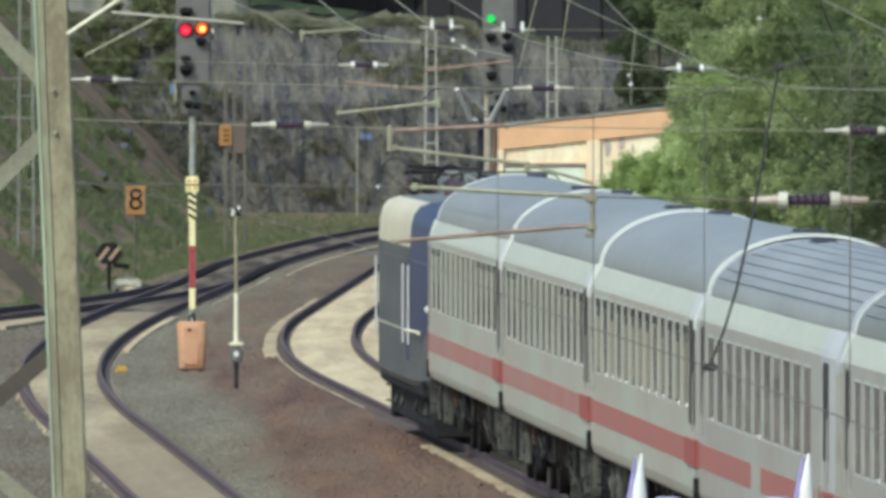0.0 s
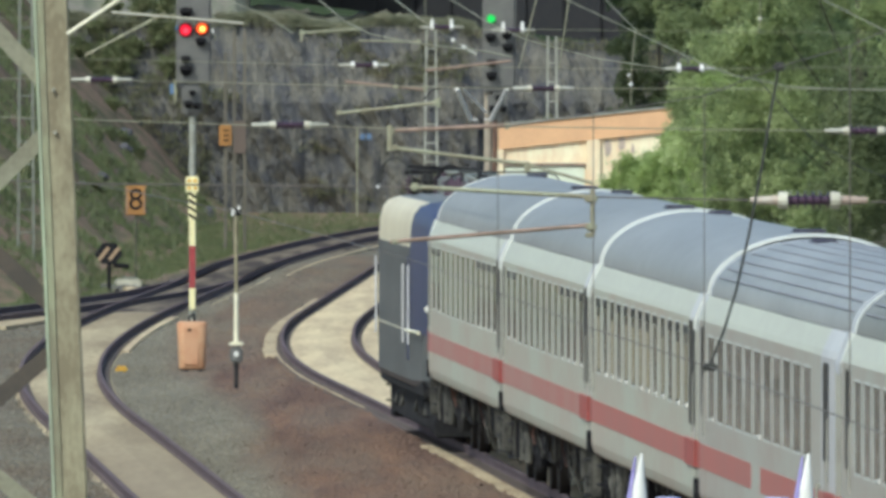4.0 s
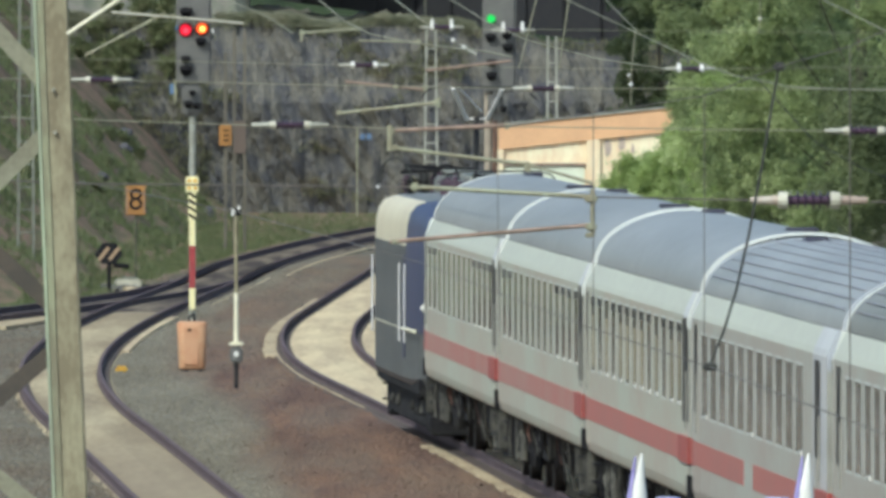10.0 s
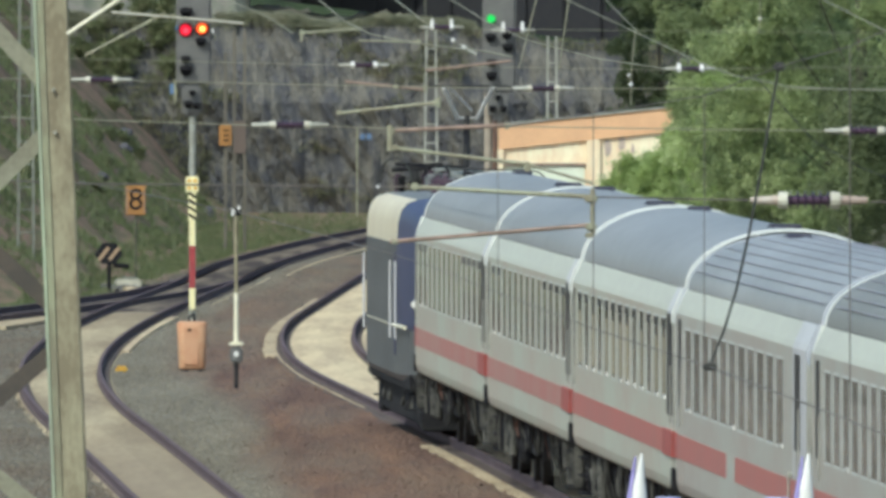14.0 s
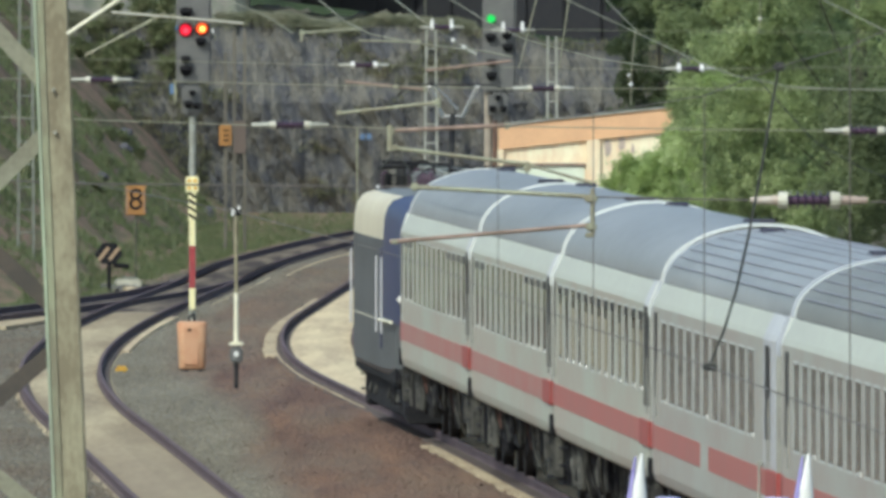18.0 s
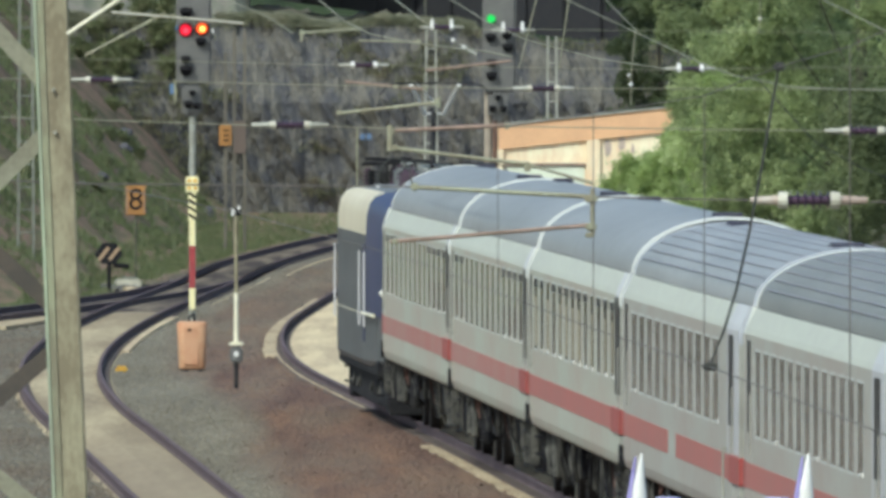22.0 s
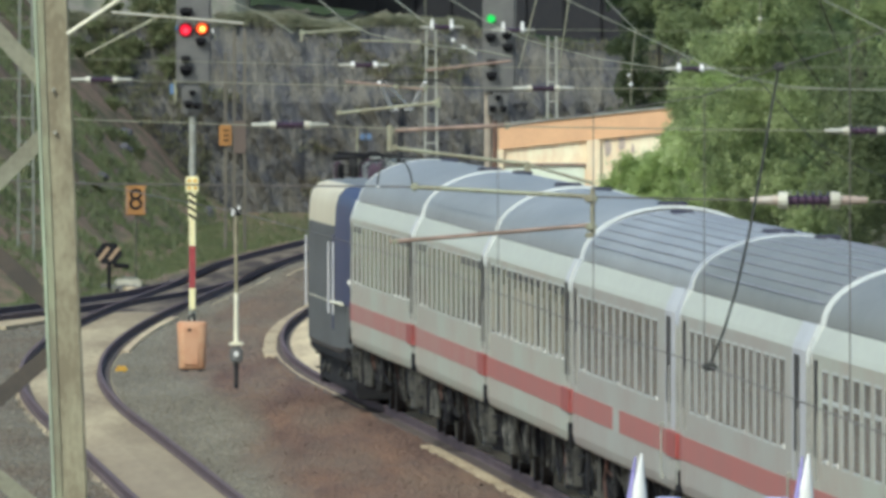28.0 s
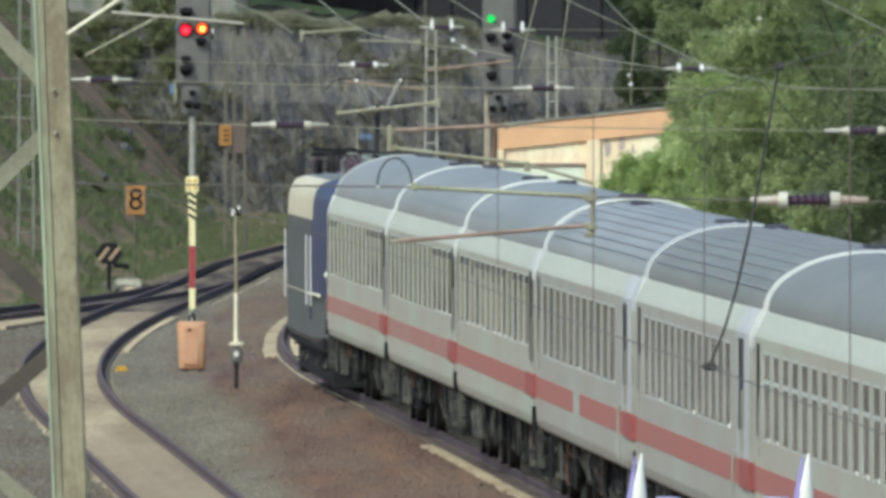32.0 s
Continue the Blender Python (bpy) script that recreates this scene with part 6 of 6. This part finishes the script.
def line_wire(pts, r, label, material=None):
    bm = bmesh.new()
    strand(bm, pts, r)
    o = part("overhead_wire", bm, material or M_WIRE)
    return tagged(o, label, "cable", group="overhead wires")


CATENARY = "pale greenish catenary wire"
line_wire([(-2.01, 330.0, 7.04), (-1.52, 322.0, 6.67), (-1.10, 315.0, 6.48), (-0.36, 300.0, 6.36), (0.60, 290.0, 6.27), (0.94, 285.0, 6.21)], 0.011, CATENARY)
line_wire([(-0.97, 380.0, 7.10), (-0.31, 360.0, 6.62)], 0.014, CATENARY)
BEADED = line_wire([(-0.31, 360.0, 6.62), (0.17, 350.0, 6.33), (0.34, 346.0, 6.22), (0.54, 342.0, 6.12)], 0.008, "thin wire with two white bead insulators")
for q in ((0.17, 350.0, 6.33), (0.34, 346.0, 6.22)):
    bm = bmesh.new()
    bmesh.ops.create_uvsphere(bm, u_segments=12, v_segments=8, radius=0.038, matrix=Matrix.Translation(q))
    part("bead_insulator", bm, M_PORCELAIN, BEADED, "white round bead")
bm = bmesh.new()
tube(bm, (0.36, 345.6, 6.21), (0.54, 342.0, 6.12), 0.024, 0.02, 8)
part("turnbuckle", bm, M_CAP, BEADED)
line_wire([(0.06, 380.0, 7.08), (0.75, 362.0, 6.64), (1.39, 350.0, 6.34), (2.55, 340.0, 6.04), (3.55, 330.0, 5.91)], 0.010, CATENARY)
line_wire([(1.42, 260.0, 7.04), (2.02, 235.0, 6.68), (2.54, 205.0, 6.34), (2.73, 195.0, 6.25), (3.10, 185.0, 6.18), (3.40, 180.0, 6.18), (3.91, 172.0, 6.20)], 0.006, CATENARY)
line_wire([(1.90, 252.0, 7.05), (2.03, 240.0, 6.82), (2.13, 229.0, 6.63)], 0.006, CATENARY)
line_wire([(2.67, 150.0, 6.98), (2.98, 140.0, 6.73), (3.14, 135.0, 6.63), (6.16, 125.0, 7.2)], 0.005, CATENARY)
line_wire([(2.97, 200.0, 6.26), (4.10, 230.0, 5.41), (4.86, 240.0, 5.02), (5.81, 250.0, 4.67)], 0.005, "thin dark stay wire", M_DARKWIRE)
for a, b, r in (((1.31, 290.0, 7.03), (1.06, 290.0, 6.04), 0.010), ((1.76, 290.0, 7.03), (1.62, 290.0, 6.04), 0.010), ((-0.31, 360.0, 7.06), (-0.31, 360.0, 6.60), 0.008)):
    line_wire([a, b], r, "thin pale vertical dropper wire")
line_wire([(-3.53, 330.0, 7.05), (-2.75, 322.0, 6.76), (-2.28, 318.0, 6.48)], 0.009, CATENARY)

# the nearest contact wire, its messenger, droppers and jumper
NEAR_LINE = tagged(new("contact_line"), "dark contact wire hung from its messenger by thin droppers", "overhead line")


def near_wire(name, pts, r, material=None):
    bm = bmesh.new()
    strand(bm, pts, r)
    return part(name, bm, material or M_CONTACT, NEAR_LINE)


near_wire("contact_wire", [(-2.80, 160.0, 5.55), (-1.39, 141.0, 5.50), (-0.40, 118.0, 5.52), (-0.07, 111.0, 5.51), (0.27, 102.0, 5.49), (0.65, 90.0, 5.50), (1.04, 81.0, 5.49), (1.37, 70.0, 5.50), (1.54, 66.0, 5.48)], 0.0032)
near_wire("messenger_wire", [(1.54, 66.0, 6.88), (1.37, 70.0, 6.76), (1.31, 81.0, 6.66), (1.07, 85.0, 6.53), (0.65, 90.0, 6.43), (0.27, 102.0, 6.30)], 0.0022)
for a, b in (((1.37, 70.0, 6.76), (1.37, 70.0, 5.50)), ((1.03, 82.0, 6.54), (1.03, 82.0, 5.48)), ((0.65, 90.0, 6.43), (0.65, 90.0, 5.50)), ((0.27, 102.0, 6.30), (0.27, 102.0, 5.49))):
    near_wire("dropper", [a, b], 0.0022)
j1 = near_wire("jumper_cable", [(1.31, 81.0, 6.67), (1.28, 81.0, 6.50), (1.24, 81.0, 6.26), (1.19, 81.0, 6.00), (1.14, 81.0, 5.78), (1.09, 81.0, 5.62), (1.04, 81.0, 5.50)], 0.0052, M_DARKWIRE)
for p, s in (((1.31, 81.0, 6.66), (0.05, 0.04, 0.035)), ((1.04, 81.0, 5.49), (0.06, 0.04, 0.03))):
    bm = bmesh.new()
    box(bm, p, s, 0.008)
    part("clamp", bm, M_DARKWIRE, j1)
bm = bmesh.new()
c = Vector((-0.29, 125.0, 5.82))
strand(bm, [c + Vector((0.104 * math.cos(a), 0, 0.165 * math.sin(a))) for a in [math.pi * k / 14 for k in range(15)]], 0.0055)
part("wire_loop", bm, M_DARKWIRE, S1, "black arched loop")
bm = bmesh.new()
bmesh.ops.create_uvsphere(bm, u_segments=10, v_segments=6, radius=0.012, matrix=Matrix.Translation((-0.39, 124.9, 5.81)))
part("wire_clip", bm, M_PORCELAIN, S1, "small white clip")


def horn_gap():
    """Switch frame on a steel post: only the white horn tips and caps rise into view."""
    t = thing("line_switch", at((1.345, 100.0, -0.2)), "line switch on a steel post with white pointed horns", "switch")
    bm = bmesh.new()
    tube(bm, (0, 0, -0.2), (0, 0, 4.55), 0.09, 0.07, 14)
    part("post", bm, M_GALV, t)
    bm = bmesh.new()
    box(bm, (0, 0, 4.58), (1.0, 0.12, 0.08), 0.01)
    part("crossarm", bm, M_GALV, t)
    for s in (-1, 1):
        bm = bmesh.new()
        tube(bm, (s * 0.402, 0, 4.62), (s * 0.402, 0, 4.78), 0.046, 0.034, 16)
        tube(bm, (s * 0.402, 0, 4.775), (s * 0.402 + 0.012, 0, 4.945), 0.034, 0.006, 16)
        part("horn", bm, M_PORCELAIN, t, "white pointed horn")
        # added violet sliver and cap tint stand in for lens colour fringing
        bm = bmesh.new()
        tube(bm, (s * 0.402 - 0.055, 0.0, 4.62), (s * 0.402 - 0.018, 0.0, 4.93), 0.026, 0.005, 10)
        part("guard_horn", bm, mat("violet_fringe_tone", (0.34, 0.30, 0.62), (0.28, 0.25, 0.5), rough=0.3), t, "violet sliver for the colour fringe beside the horn")
        bm = bmesh.new()
        tube(bm, (s * 0.402 - s * 0.14, 0, 4.62), (s * 0.402 - s * 0.14, 0, 4.735), 0.055, 0.06, 16)
        part("cap_insulator", bm, mat("fringe_tinted_white", (0.52, 0.52, 0.80), (0.45, 0.44, 0.72), rough=0.3), t, "flat-topped insulator with a violet fringe tint")
    return t


horn_gap()


def rock_post():
    p = (-2.89, 700.0, 0.85)
    t = thing("rock_post", at((p[0], p[1], -0.2)), "thin olive post with small blue plates before the rock", "post")
    bm = bmesh.new()
    tube(bm, (0, 0, 0), (0, 0, 3.0), 0.035, 0.03)
    part("post", bm, M_TUBE, t)
    for dx in (0.18, 0.40):
        bm = bmesh.new()
        box(bm, (dx, -0.05, 2.72), (0.16, 0.03, 0.2), 0.01)
        part("plate", bm, M_BLUE, t)
    bm = bmesh.new()
    tube(bm, (0, -0.02, 2.72), (0.5, -0.02, 2.72), 0.015)
    part("bar", bm, M_TUBE, t)


rock_post()
for pts in ([(2.68, 290.0, 6.55), (2.62, 290.0, 5.89), (2.62, 290.0, 5.52)],):
    bm = bmesh.new()
    strand(bm, pts, 0.008)
    w = part("dropper", bm, M_WIRE, S4)
    for q, r in (((2.62, 290.0, 5.81), 0.032), ((2.59, 290.0, 5.94), 0.022)):
        bm = bmesh.new()
        bmesh.ops.create_uvsphere(bm, u_segments=10, v_segments=6, radius=r, matrix=Matrix.Translation(q))
        part("bead", bm, M_PORCELAIN, w)

bm = bmesh.new()
strand(bm, [(4.58, 300.0, 7.04), (4.57, 300.0, 6.74), (4.56, 300.0, 6.49)], 0.007)
w = part("dropper", bm, M_WIRE, S4)
bm = bmesh.new()
bmesh.ops.create_uvsphere(bm, u_segments=10, v_segments=6, radius=0.032, matrix=Matrix.Translation((4.57, 300.0, 6.72)))
part("bead", bm, M_CAP, w)


# ---- motion of the train along track 1 ----
STEP = 0.25
LINE = []
_s = 0.0
_y = 60.0
LINE.append((0.0, _y))
while _y < 720:
    dx = line_a(_y + STEP) - line_a(_y)
    _s += math.hypot(dx, STEP)
    _y += STEP
    LINE.append((_s, _y))
S_ARR, Y_ARR = np.array([p[0] for p in LINE]), np.array([p[1] for p in LINE])
S0 = float(np.interp(327.1, Y_ARR, S_ARR))


def on_line(s):
    y = float(np.interp(s, S_ARR, Y_ARR))
    return Vector((line_a(y), y, fall(y)))


def gone(t):
    """Metres travelled at t seconds: standing, then pulling away."""
    u = max(0.0, t - 5.5)
    return 0.0749 * u * u - 0.000556 * u ** 3


def car_pose(centre, half):
    a, b = on_line(centre - half), on_line(centre + half)
    d = b - a
    return pose((a.x + b.x) / 2, (a.y + b.y) / 2, (a.z + b.z) / 2, math.degrees(math.asin(d.z / d.length)), 0, -math.degrees(math.atan2(d.x, d.y)))


def motions():
    times = [0.0, 3.0, 5.5] + [5.5 + 0.5 * i for i in range(1, 54)]
    spins = [0.0, 5.5] + [6.0 + 0.5 * i for i in range(20)] + [16.0 + 0.2 * i for i in range(81)]
    for ob, off, half in CARS:
        walk(ob, [(t, car_pose(S0 + off + gone(t), half)) for t in times])
        for w in ob.children_recursive:
            if w.name.startswith("wheelset"):
                at_rest = w.matrix_basis.copy()
                walk(w, [(t, at_rest @ pose(0, 0, 0, -math.degrees(gone(t) / 0.46))) for t in spins])


motions()
